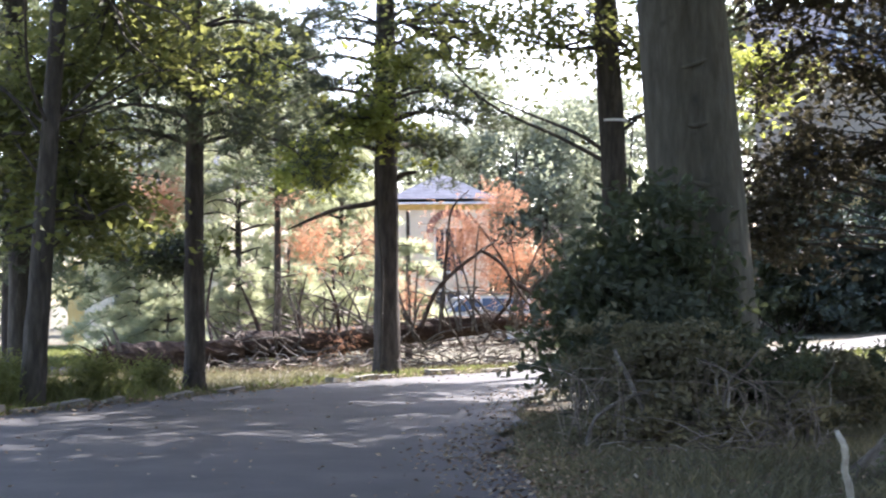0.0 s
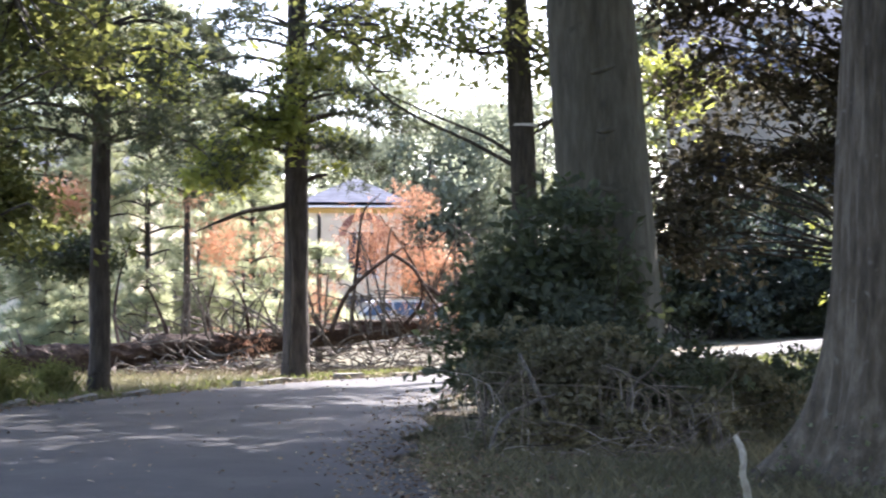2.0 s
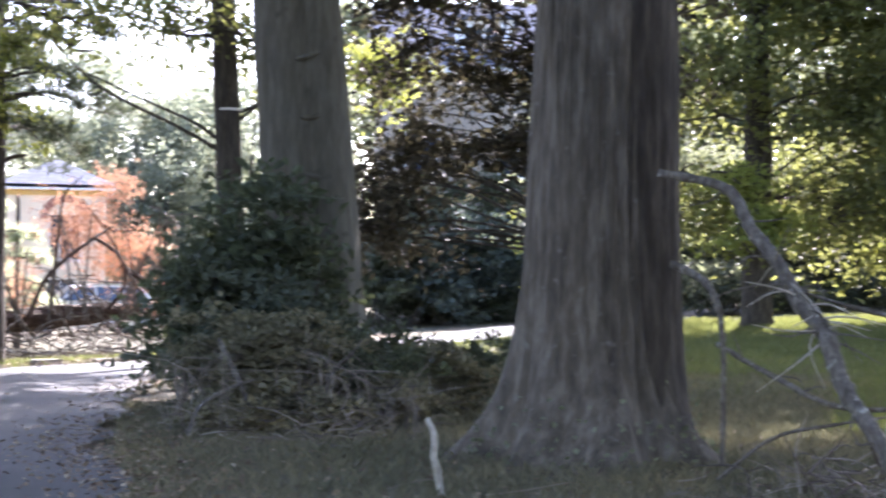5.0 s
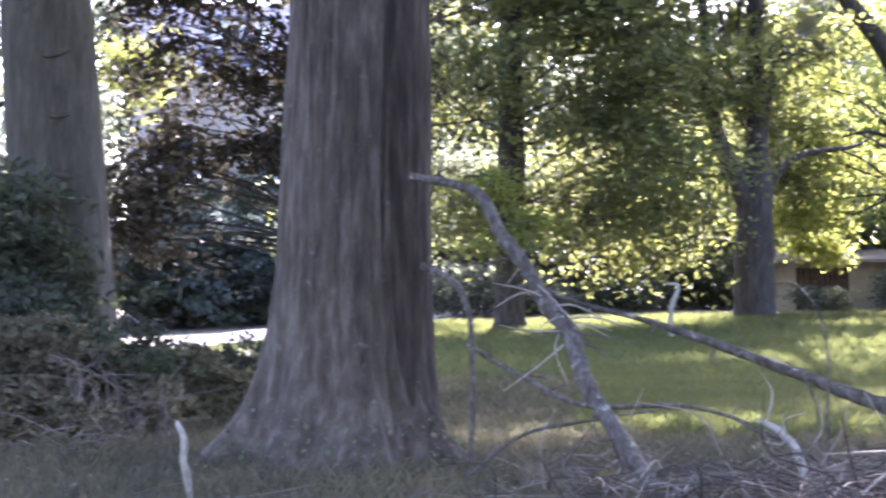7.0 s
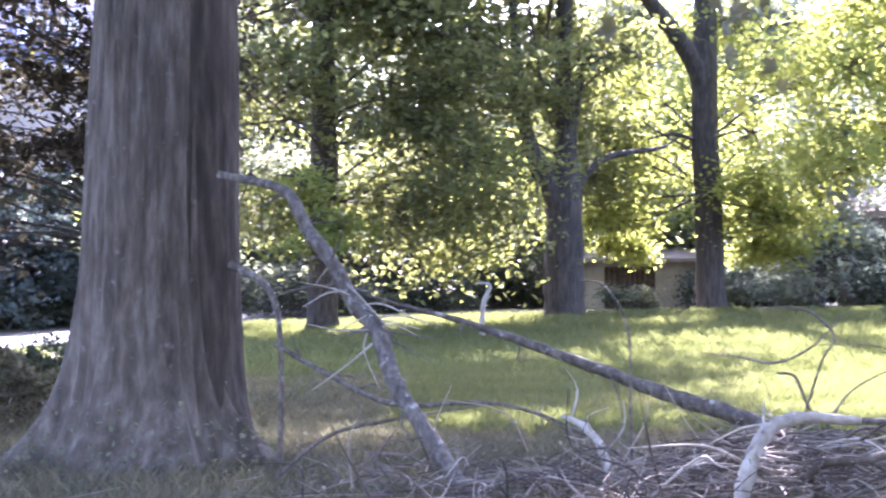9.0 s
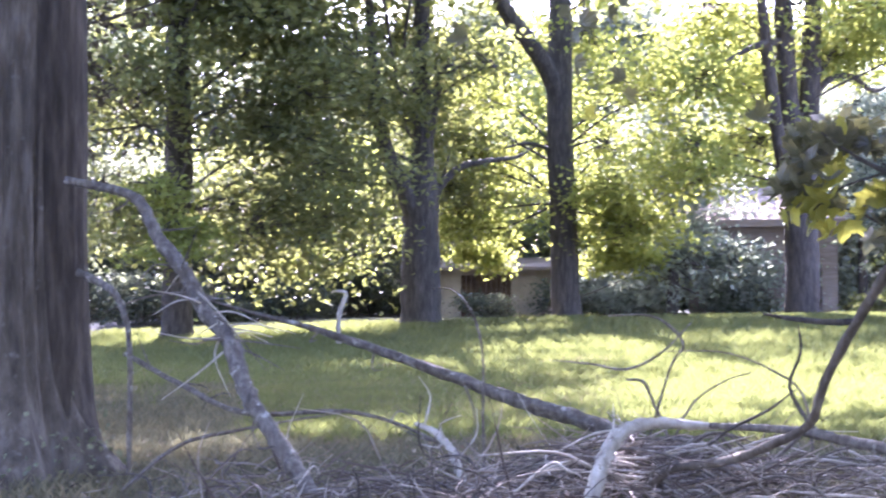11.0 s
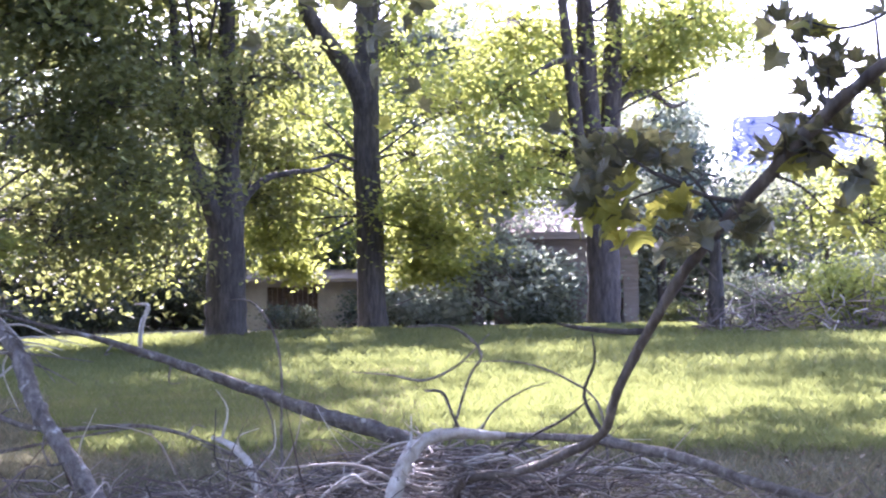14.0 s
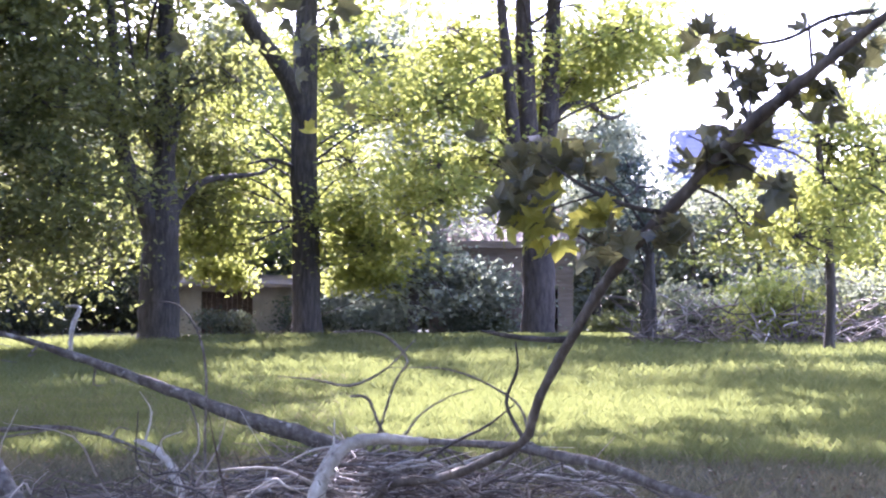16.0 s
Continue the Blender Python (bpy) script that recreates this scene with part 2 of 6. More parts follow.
def part(name, geo, material, parent=None, label="", round_faces=False, kind=""):
    """One mesh object, from world coordinates, under a thing or a part (or on its own)."""
    ob = new(name, geo.mesh(name, origin_of(parent), round_faces))
    ob.data.materials.append(material)
    if parent is not None:
        ob.parent = parent
    return tagged(ob, label, kind=kind)


def single(name, geo, material, label, category, base=None, group="", kind="", round_faces=False):
    """A thing that is one mesh."""
    o = np.zeros(3) if base is None else np.asarray(base, float)
    ob = new(name, geo.mesh(name, o, round_faces))
    ob.location = tuple(o)
    ob.data.materials.append(material)
    return tagged(ob, label, category, group, kind)


def spline(p, step=4):
    """Catmull-Rom through the rows of p (any width)."""
    p = np.asarray(p, float)
    q = np.vstack([2 * p[0] - p[1], p, 2 * p[-1] - p[-2]])
    out = []
    for i in range(1, len(q) - 2):
        for t in np.linspace(0, 1, step, endpoint=False):
            a, b, c, d = q[i - 1], q[i], q[i + 1], q[i + 2]
            out.append(0.5 * (2 * b + (c - a) * t + (2 * a - 5 * b + 4 * c - d) * t * t + (3 * b - a - 3 * c + d) * t ** 3))
    out.append(p[-1])
    return np.array(out)


def tube(points, radii, sides=8, step=4, rough=0.0, seed=0):
    """A tapered, slightly uneven stem."""
    p = np.asarray(points, float)
    r = np.interp(np.linspace(0, 1, len(p)), np.linspace(0, 1, len(radii)), radii)
    s = spline(np.c_[p, r], step)
    c, r = s[:, :3], np.maximum(s[:, 3], 0.0015)
    d = np.gradient(c, axis=0)
    d /= np.linalg.norm(d, axis=1)[:, None] + 1e-9
    ref = np.array([1.0, 0, 0]) if abs(d[:, 0]).mean() < 0.8 else np.array([0, 1.0, 0])
    u = np.cross(d, ref)
    u /= np.linalg.norm(u, axis=1)[:, None] + 1e-9
    w = np.cross(d, u)
    a = np.linspace(0, 2 * np.pi, sides, endpoint=False)
    k = np.ones((len(c), sides))
    if rough:
        g = np.random.default_rng(seed + 11)
        k += rough * g.normal(size=k.shape)
    v = c[:, None] + (r[:, None] * k)[..., None] * (np.cos(a)[None, :, None] * u[:, None] + np.sin(a)[None, :, None] * w[:, None])
    n = len(c)
    i, j = np.meshgrid(np.arange(n - 1), np.arange(sides), indexing="ij")
    j2 = (j + 1) % sides
    f = np.stack([i * sides + j, i * sides + j2, (i + 1) * sides + j2, (i + 1) * sides + j], -1).reshape(-1, 4)
    v = np.vstack([v.reshape(-1, 3), c[0], c[-1]])
    e = np.arange(sides)
    e2 = (e + 1) % sides
    caps = np.vstack([np.c_[e2, e, np.full(sides, n * sides)], np.c_[(n - 1) * sides + e, (n - 1) * sides + e2, np.full(sides, n * sides + 1)]])
    return [(v, f), (v[:0], caps - len(v))]


def leaves(c, size, g, wide=0.55, up=0.7, hang=0.0):
    """Folded, pointed leaves at the places c: two triangles each."""
    c = np.asarray(c, float)
    n = len(c)
    nrm = g.normal(size=(n, 3)) * 0.8 + [0, 0, up]
    nrm /= np.linalg.norm(nrm, axis=1)[:, None]
    d = g.normal(size=(n, 3)) - [0, 0, hang]
    d -= (d * nrm).sum(1)[:, None] * nrm
    d /= np.linalg.norm(d, axis=1)[:, None] + 1e-9
    s = np.cross(nrm, d)
    L = size * g.uniform(0.6, 1.25, n)[:, None]
    fold = nrm * L * 0.12
    v = np.stack([c, c + d * L * 0.45 + s * L * wide * 0.5 + fold, c + d * L, c + d * L * 0.45 - s * L * wide * 0.5 + fold], 1).reshape(-1, 3)
    k = np.arange(n)[:, None] * 4
    return v, np.vstack([k + [0, 1, 2], k + [0, 2, 3]])


def needles(c, d, size, g, count=9, spread=0.55, width=0.018):
    """Tufts of needles at c that point along d."""
    c, d = np.repeat(c, count, 0), np.repeat(d, count, 0)
    n = len(c)
    q = d + g.normal(size=(n, 3)) * spread
    q /= np.linalg.norm(q, axis=1)[:, None] + 1e-9
    s = np.cross(q, g.normal(size=(n, 3)))
    s /= np.linalg.norm(s, axis=1)[:, None] + 1e-9
    L = size * g.uniform(0.6, 1.2, n)[:, None]
    v = np.stack([c - s * width / 2, c + s * width / 2, c + q * L], 1).reshape(-1, 3)
    return v, np.arange(3 * n).reshape(-1, 3)


def clumps(g, centre, radii, count, per, spread, flat=0.5, shell=0.45):
    """Places of leaves: sprays gathered in an uneven round form."""
    u = g.normal(size=(count, 3))
    u /= np.linalg.norm(u, axis=1)[:, None]
    rr = g.uniform(0, 1, count) ** shell
    rr *= 0.75 + 0.35 * np.sin(3.1 * u[:, 0] + 1.7 * centre[0]) * np.cos(2.7 * u[:, 2] + 2.3 * u[:, 1] + centre[1])
    c = np.asarray(centre) + u * rr[:, None] * np.asarray(radii)
    k = np.repeat(c, per, 0)
    return c, k + g.normal(size=k.shape) * spread * np.array([1, 1, flat])


def layered(g, centre, radii, count, per, spread, grain=1.0):
    """Places of leaves on flat, drooping boughs with gaps between the layers."""
    centre, radii = np.asarray(centre, float), np.asarray(radii, float)
    nb = max(5, count // 5)
    u = g.normal(size=(nb, 3))
    u /= np.linalg.norm(u, axis=1)[:, None]
    rr = g.uniform(0, 1, nb) ** 0.5 * (0.8 + 0.35 * np.sin(3.1 * u[:, 0] + 1.7 * centre[0]) * np.cos(2.7 * u[:, 2] + centre[1]))
    cb = centre + u * rr[:, None] * radii
    a = np.arctan2(u[:, 1], u[:, 0]) + g.normal(size=nb) * 0.4
    s = grain * np.clip(0.6 * radii.min(), 0.3, 1.3) * g.uniform(0.6, 1.4, nb)
    k = np.arange(count) % nb
    al, sd = g.normal(size=count) * s[k], g.normal(size=count) * 0.55 * s[k]
    cc = cb[k] + np.c_[al * np.cos(a[k]) - sd * np.sin(a[k]), al * np.sin(a[k]) + sd * np.cos(a[k]), -0.3 * al - 0.1 * al ** 2 + 0.24 * s[k] * g.normal(size=count)]
    lv = np.repeat(cc, per, 0)
    off = g.normal(size=lv.shape) * spread * [0.85, 0.85, 0.3]
    off[:, 2] -= 0.3 * np.abs(off[:, 0])
    return cc, lv + off


def box(x0, x1, y0, y1, z0, z1):
    v = np.array([[x, y, z] for z in (z0, z1) for y in (y0, y1) for x in (x0, x1)], float)
    return v, np.array([[0, 2, 3, 1], [4, 5, 7, 6], [0, 1, 5, 4], [2, 6, 7, 3], [0, 4, 6, 2], [1, 3, 7, 5]])


def turned(pieces, origin, bearing):
    """Pieces in local axes (x along, y away, z up), turned so that y points along the bearing and moved to origin."""
    a = -radians(bearing)
    m = np.array([[math.cos(a), -math.sin(a), 0], [math.sin(a), math.cos(a), 0], [0, 0, 1]])
    return [(np.asarray(v) @ m.T + origin, f) for v, f in pieces]


def wall_pieces(x0, x1, y0, y1, z0, z1, openings):
    """A wall along x, one closed mesh, with openings (xa, xb, za, zb) that go through it."""
    xs = sorted({x0, x1, *[o[0] for o in openings], *[o[1] for o in openings]})
    zs = sorted({z0, z1, *[o[2] for o in openings], *[o[3] for o in openings]})
    nx, nz = len(xs), len(zs)
    v = np.array([[x, y, z] for y in (y0, y1) for z in zs for x in xs], float)
    k = lambda s, i, j: s * nx * nz + j * nx + i

    def full(i, j):
        if not (0 <= i < nx - 1 and 0 <= j < nz - 1):
            return False
        a, b, c, d = xs[i], xs[i + 1], zs[j], zs[j + 1]
        return not any(o[0] <= a and b <= o[1] and o[2] <= c and d <= o[3] for o in openings)

    f = []
    for i in range(nx - 1):
        for j in range(nz - 1):
            if full(i, j):
                f += [[k(0, i, j), k(0, i + 1, j), k(0, i + 1, j + 1), k(0, i, j + 1)], [k(1, i, j), k(1, i, j + 1), k(1, i + 1, j + 1), k(1, i + 1, j)]]
                if not full(i - 1, j):
                    f.append([k(0, i, j), k(0, i, j + 1), k(1, i, j + 1), k(1, i, j)])
                if not full(i + 1, j):
                    f.append([k(0, i + 1, j), k(1, i + 1, j), k(1, i + 1, j + 1), k(0, i + 1, j + 1)])
                if not full(i, j - 1):
                    f.append([k(0, i, j), k(1, i, j), k(1, i + 1, j), k(0, i + 1, j)])
                if not full(i, j + 1):
                    f.append([k(0, i, j + 1), k(0, i + 1, j + 1), k(1, i + 1, j + 1), k(1, i, j + 1)])
    return [(v, np.array(f))]


# ---- ground and road ----
g_axis = np.unique(np.concatenate([-np.geomspace(70, 1500, 14), np.linspace(-70, 90, 161), np.geomspace(90, 1500, 14)]))
gx, gy = np.meshgrid(g_axis, g_axis, indexing="ij")
gz = ground_z(gx, gy)
near = (abs(gx) < 60) & (abs(gy) < 80)
gz = gz + np.where(near, 0.025 * np.sin(1.3 * gx + 0.7 * gy) * np.cos(0.9 * gy - 0.4 * gx), 0) - 0.03
gn = len(g_axis)
gi, gj = np.meshgrid(np.arange(gn - 1), np.arange(gn - 1), indexing="ij")
ground = Geo().add(np.stack([gx, gy, gz], -1).reshape(-1, 3), np.stack([gi * gn + gj, (gi + 1) * gn + gj, (gi + 1) * gn + gj + 1, gi * gn + gj + 1], -1).reshape(-1, 4))
single("ground", ground, SOIL, "uneven shaded ground of soil, grass and leaf litter", "ground", kind="structure", round_faces=True)

# the two edges of the road, from behind the start to where it bends away
FAR_EDGE = spline([(-7.6, -60), (-7.6, -20), (-7.4, 0), (-7.0, 12), (-5.94, 21.1), (-4.67, 23.9), (-1.08, 30.9), (2.0, 34.6), (8, 43.5), (16, 52.5), (28, 59), (60, 66)], 6)
NEAR_EDGE = spline([(0.6, -60), (0.5, -20), (0.45, 0), (0.5, 6), (0.55, 12.1), (0.55, 16.5), (1.5, 25.4), (3.4, 30), (9, 40), (17, 48), (29, 54), (62, 60)], 6)


rag = np.random.default_rng(9)
FAR_EDGE[:, 0] += rag.normal(size=len(FAR_EDGE)) * 0.07
NEAR_EDGE[:, 0] += rag.normal(size=len(NEAR_EDGE)) * 0.12


def inside_road(x, y):
    fx, nx = np.interp(y, FAR_EDGE[:, 1], FAR_EDGE[:, 0]), np.interp(y, NEAR_EDGE[:, 1], NEAR_EDGE[:, 0])
    return (x > fx) & (x < nx)


cross = np.linspace(0, 1, 9)
rows = FAR_EDGE[:, None] * (1 - cross)[None, :, None] + NEAR_EDGE[:, None] * cross[None, :, None]
rv = np.concatenate([rows, (ground_z(rows[..., 0], rows[..., 1]) + 0.02 + 0.05 * np.sin(np.pi * cross)[None])[..., None]], -1)
m_, k_ = rows.shape[:2]
ri, rj = np.meshgrid(np.arange(m_ - 1), np.arange(k_ - 1), indexing="ij")
road = Geo().add(rv.reshape(-1, 3), np.stack([ri * k_ + rj, ri * k_ + rj + 1, (ri + 1) * k_ + rj + 1, (ri + 1) * k_ + rj], -1).reshape(-1, 4)[:, ::-1])
single("road", road, ASPHALT, "worn grey asphalt road with leaf litter at its edges", "road", kind="structure", round_faces=True)

# kerb stones along the far edge
g = np.random.default_rng(3)
kerb = thing("kerb", (-3, 26, 0), "low broken stone kerb at the road's edge", "kerb", kind="structure")
stone_v, stone_f = box(-0.36, 0.36, -0.09, 0.09, -0.1, 0.12)
stone_geo = Geo().add(stone_v * (1 + 0.06 * g.normal(size=stone_v.shape)), stone_f)
stone_mesh = stone_geo.mesh("kerb_stone")
stone_mesh.materials.append(STONE)
seg = np.array([p for p in spline([(-6.6, 19.5), (-6.05, 21.2), (-4.8, 23.9), (-1.25, 31.0), (1.8, 34.8), (7.4, 43.4)], 12)])
dist = np.concatenate([[0], np.cumsum(np.linalg.norm(np.diff(seg, axis=0), axis=1))])
for d in np.arange(0, dist[-1], 0.86):
    x, y = np.interp(d, dist, seg[:, 0]), np.interp(d, dist, seg[:, 1])
    x2, y2 = np.interp(d + 0.1, dist, seg[:, 0]), np.interp(d + 0.1, dist, seg[:, 1])
    if g.uniform() < 0.22:
        continue
    ob = new("stone", stone_mesh)
    ob.parent = kerb
    ob.matrix_basis = pose(x + 3 + g.normal() * 0.03, y - 26, float(ground_z(x, y)) - 0.02 + g.normal() * 0.02, g.normal() * 3, g.normal() * 3, math.degrees(math.atan2(y2 - y, x2 - x)) + g.normal() * 5)


# ---- houses ----
def window(house, o, b, xa, xb, za, zb, y=0.0, bars=1):
    w = part("window", Geo().take(turned([box(xa, xa + 0.07, y - 0.03, y + 0.09, za, zb), box(xb - 0.07, xb, y - 0.03, y + 0.09, za, zb), box(xa + 0.07, xb - 0.07, y - 0.03, y + 0.09, zb - 0.07, zb), box(xa + 0.07, xb - 0.07, y - 0.03, y + 0.09, za, za + 0.07)], o, b)), WHITE, house, "white window frame")
    part("pane", Geo().take(turned([box(xa + 0.07, xb - 0.07, y + 0.03, y + 0.045, za + 0.07, zb - 0.07)], o, b)), DARKGLASS, w)
    for i in range(bars):
        xm = xa + (xb - xa) * (i + 1) / (bars + 1)
        part("glazing_bar", Geo().take(turned([box(xm - 0.025, xm + 0.025, y, y + 0.03, za + 0.07, zb - 0.07)], o, b)), WHITE, w)
    part("sill", Geo().take(turned([box(xa - 0.08, xb + 0.08, y - 0.09, y + 0.04, za - 0.07, za - 0.003)], o, b)), WHITE, w)


def walls(house, o, b, w, d, h, openings, mat, thick=0.25, z0=-0.3):
    part("front_wall", Geo().take(turned(wall_pieces(0, w, 0, thick, z0, h, openings), o, b)), mat, house)
    part("back_wall", Geo().take(turned([box(0, w, d - thick, d, z0, h)], o, b)), mat, house)
    part("side_wall", Geo().take(turned([box(0, thick, thick, d - thick, z0, h)], o, b)), mat, house)
    part("side_wall", Geo().take(turned([box(w - thick, w, thick, d - thick, z0, h)], o, b)), mat, house)
    part("floor_slab", Geo().take(turned([box(thick, w - thick, thick, d - thick, z0, 0.05)], o, b)), TAUPE, house)


def courses(v_low, v_high, n, thick=0.009):
    """Overlapping shingle courses on a slope, from its low edge (two corners) to its high edge."""
    a, b = [np.asarray(p, float) for p in v_low]
    c, d = [np.asarray(p, float) for p in v_high]
    up = np.cross(b - a, c - a)
    up = up / np.linalg.norm(up) * thick
    if up[2] < 0:
        up = -up
    out = []
    for i in range(n):
        s, t = i / n, min(1, (i + 1.25) / n)
        p = [a + (c - a) * s, b + (d - b) * s, b + (d - b) * t, a + (c - a) * t]
        v = np.array([p[0] + up, p[1] + up, p[2] + up * 0.25, p[3] + up * 0.25, p[0], p[1], p[2] - up * 0.3, p[3] - up * 0.3])
        out.append((v, np.array([[0, 1, 2, 3], [7, 6, 5, 4], [0, 4, 5, 1], [1, 5, 6, 2], [2, 6, 7, 3], [3, 7, 4, 0]])))
    return out


def slope(house, o, b, low, high, n, mat, label="blue-grey shingle roof"):
    """One roof slope: a slab, with its shingle courses lying on it."""
    p = np.array([*low, high[1], high[0]], float)
    slab = np.vstack([p, p - [0, 0, 0.12]])
    r = part("roof", Geo().take(turned([(slab, np.array([[0, 1, 2, 3], [7, 6, 5, 4], [0, 4, 5, 1], [1, 5, 6, 2], [2, 6, 7, 3], [3, 7, 4, 0]]))], o, b)), mat, house, label)
    up = np.array([0, 0, 0.015])
    for c in courses([q + up for q in np.array(low, float)], [q + up for q in np.array(high, float)], n):
        part("shingle_course", Geo().take(turned([c], o, b)), mat, r)
    return r


def gable_roof(house, o, b, w, d, eave, ridge, mat, over=0.45, n=14):
    roof = slope(house, o, b, [(-over, -over, eave - 0.1), (w + over, -over, eave - 0.1)], [(-over, d / 2, ridge), (w + over, d / 2, ridge)], n, mat, "brown shingle roof" if mat is TAUPE else "blue-grey shingle roof")
    slope(house, o, b, [(w + over, d + over, eave - 0.1), (-over, d + over, eave - 0.1)], [(w + over, d / 2, ridge), (-over, d / 2, ridge)], 2, mat)
    part("fascia", Geo().take(turned([box(-over, w + over, -over - 0.05, -over - 0.005, eave - 0.36, eave - 0.1)], o, b)), TAUPE if mat is TAUPE else WHITE, roof)
    part("soffit", Geo().take(turned([box(-over, w + over, -over, -0.004, eave - 0.36, eave - 0.3)], o, b)), TAUPE if mat is TAUPE else WHITE, roof)
    for xa in (0.0, w - 0.25):
        v = np.array([[xa + q, y, z] for q in (0, 0.25) for y, z in ((0, eave), (d, eave), (d / 2, ridge - 0.2))])
        part("gable_wall", Geo().take(turned([(v, np.array([[0, 3, 4, 1], [1, 4, 5, 2], [2, 5, 3, 0]])), (v[:0], np.array([[0, 1, 2], [3, 5, 4]]) - 6)], o, b)), STUCCO, house)


# cream house with a hipped bay and a brick arch over its window
o = at(-1.75, 65, 0.0)
house = thing("house", o, "cream stucco house with hipped grey roof and brick arch", "house")
W, D_, H_ = 3.85, 4.6, 5.75
walls(house, o, 0, W, D_, H_, [(1.6, 2.9, 2.7, 4.6), (1.5, 2.7, 0.6, 2.0)], STUCCO)
window(house, o, 0, 1.6, 2.9, 2.7, 4.6, 0.08, 2)
window(house, o, 0, 1.5, 2.7, 0.6, 2.0, 0.08, 1)
part("trim_band", Geo().take(turned([box(-0.05, W + 0.05, -0.06, -0.004, 5.3, 5.72)], o, 0)), OCHRE, house, "ochre band under the eaves")
for i in range(14):
    a0, a1 = np.pi * i / 14 + 0.012, np.pi * (i + 1) / 14 - 0.012
    v = np.array([[2.25 + q * math.cos(a), y, 4.35 + q * math.sin(a)] for y in (-0.07, -0.004) for q, a in ((0.68, a0), (0.98, a0), (0.98, a1), (0.68, a1))])
    part("arch_brick", Geo().take(turned([(v, np.array([[0, 1, 2, 3], [7, 6, 5, 4], [0, 4, 5, 1], [1, 5, 6, 2], [2, 6, 7, 3], [3, 7, 4, 0]]))], o, 0)), BRICK, house)
ov, ez, rz_ = 0.35, 5.72, 6.95
ap = [(W / 2, D_ / 2, rz_)] * 2
cn = [(-ov, -ov, ez), (W + ov, -ov, ez), (W + ov, D_ + ov, ez), (-ov, D_ + ov, ez)]
for i in range(4):
    slope(house, o, 0, [cn[i], cn[(i + 1) % 4]], ap, 9, SLATE, "grey shingle hip")
part("fascia", Geo().take(turned([box(-ov, W + ov, -ov, -0.07, ez - 0.2, ez - 0.01), box(W + 0.01, W + ov, -0.06, D_ + ov, ez - 0.2, ez - 0.01)], o, 0)), WHITE, house)

# cream house in sun behind the far lawn
o = at(-12.8, 58, 0.0)
house = thing("house", o, "cream house with ochre end wall behind sunlit lawn", "house")
walls(house, o, 14, 5.2, 7, 5.6, [(1.05, 1.75, 0.9, 2.0), (3.1, 4.1, 0.9, 2.1)], STUCCO)
window(house, o, 14, 1.05, 1.75, 0.9, 2.0, 0.08, 1)
window(house, o, 14, 3.1, 4.1, 0.9, 2.1, 0.08, 1)
part("corner_panel", Geo().take(turned([box(-0.75, -0.004, 0.2, 0.4, -0.3, 3.0)], o, 14)), OCHRE, house, "ochre end wall")
gable_roof(house, o, 14, 5.2, 7, 5.6, 7.6, SLATE)

# large house behind the copper-leaved tree
o = at(11.2, 64, 0.1)
house = thing("house", o, "large house with shade in its stucco colour, slate-blue roof and dormer", "house")
walls(house, o, 15, 11.0, 9, 10.6, [(1.2, 2.6, 6.0, 8.0), (5.0, 6.6, 6.0, 8.0), (5.0, 6.6, 1.6, 3.8)], STUCCO_SHADED)
for xa, xb, za, zb in ((1.2, 2.6, 6.0, 8.0), (5.0, 6.6, 6.0, 8.0), (5.0, 6.6, 1.6, 3.8)):
    window(house, o, 15, xa, xb, za, zb, 0.08, 1)
part("trim_band", Geo().take(turned([box(-0.05, 11.05, -0.05, -0.004, 5.1, 5.4)], o, 15)), OCHRE, house)
gable_roof(house, o, 15, 11.0, 9, 10.6, 13.9, SLATE, n=18)
dm = part("dormer", Geo().take(turned(wall_pieces(3.2, 5.6, 0.9, 3.0, 10.9, 12.6, [(3.6, 5.2, 11.3, 12.3)]), o, 15)), WHITE, house, "white dormer")
part("dormer_roof", Geo().take(turned([box(3.0, 5.8, 0.6, 3.2, 12.605, 12.76)], o, 15)), SLATE, dm)
part("pane", Geo().take(turned([box(3.6, 5.2, 1.02, 1.04, 11.3, 12.3)], o, 15)), DARKGLASS, dm)
part("glazing_bar", Geo().take(turned([box(4.36, 4.44, 0.97, 1.0, 11.3, 12.3)], o, 15)), WHITE, dm)

# house with the blue roof beyond the brush
o = at(51.95, 74, 0.9)
house = thing("house", o, "house with broad blue roof beyond the trees", "house")
walls(house, o, 54, 5.6, 8, 7.4, [(1.2, 2.3, 4.7, 6.2), (3.4, 4.5, 4.7, 6.2)], STUCCO)
window(house, o, 54, 1.2, 2.3, 4.7, 6.2, 0.08)
window(house, o, 54, 3.4, 4.5, 4.7, 6.2, 0.08)
gable_roof(house, o, 54, 5.6, 8, 7.4, 10.1, BLUEROOF, n=12)
part("chimney", Geo().take(turned([box(5.75, 6.35, 1.5, 2.3, 5.5, 10.4), box(5.68, 6.42, 1.43, 2.37, 10.4, 10.55)], o, 54)), WHITE, house, "pale chimney")

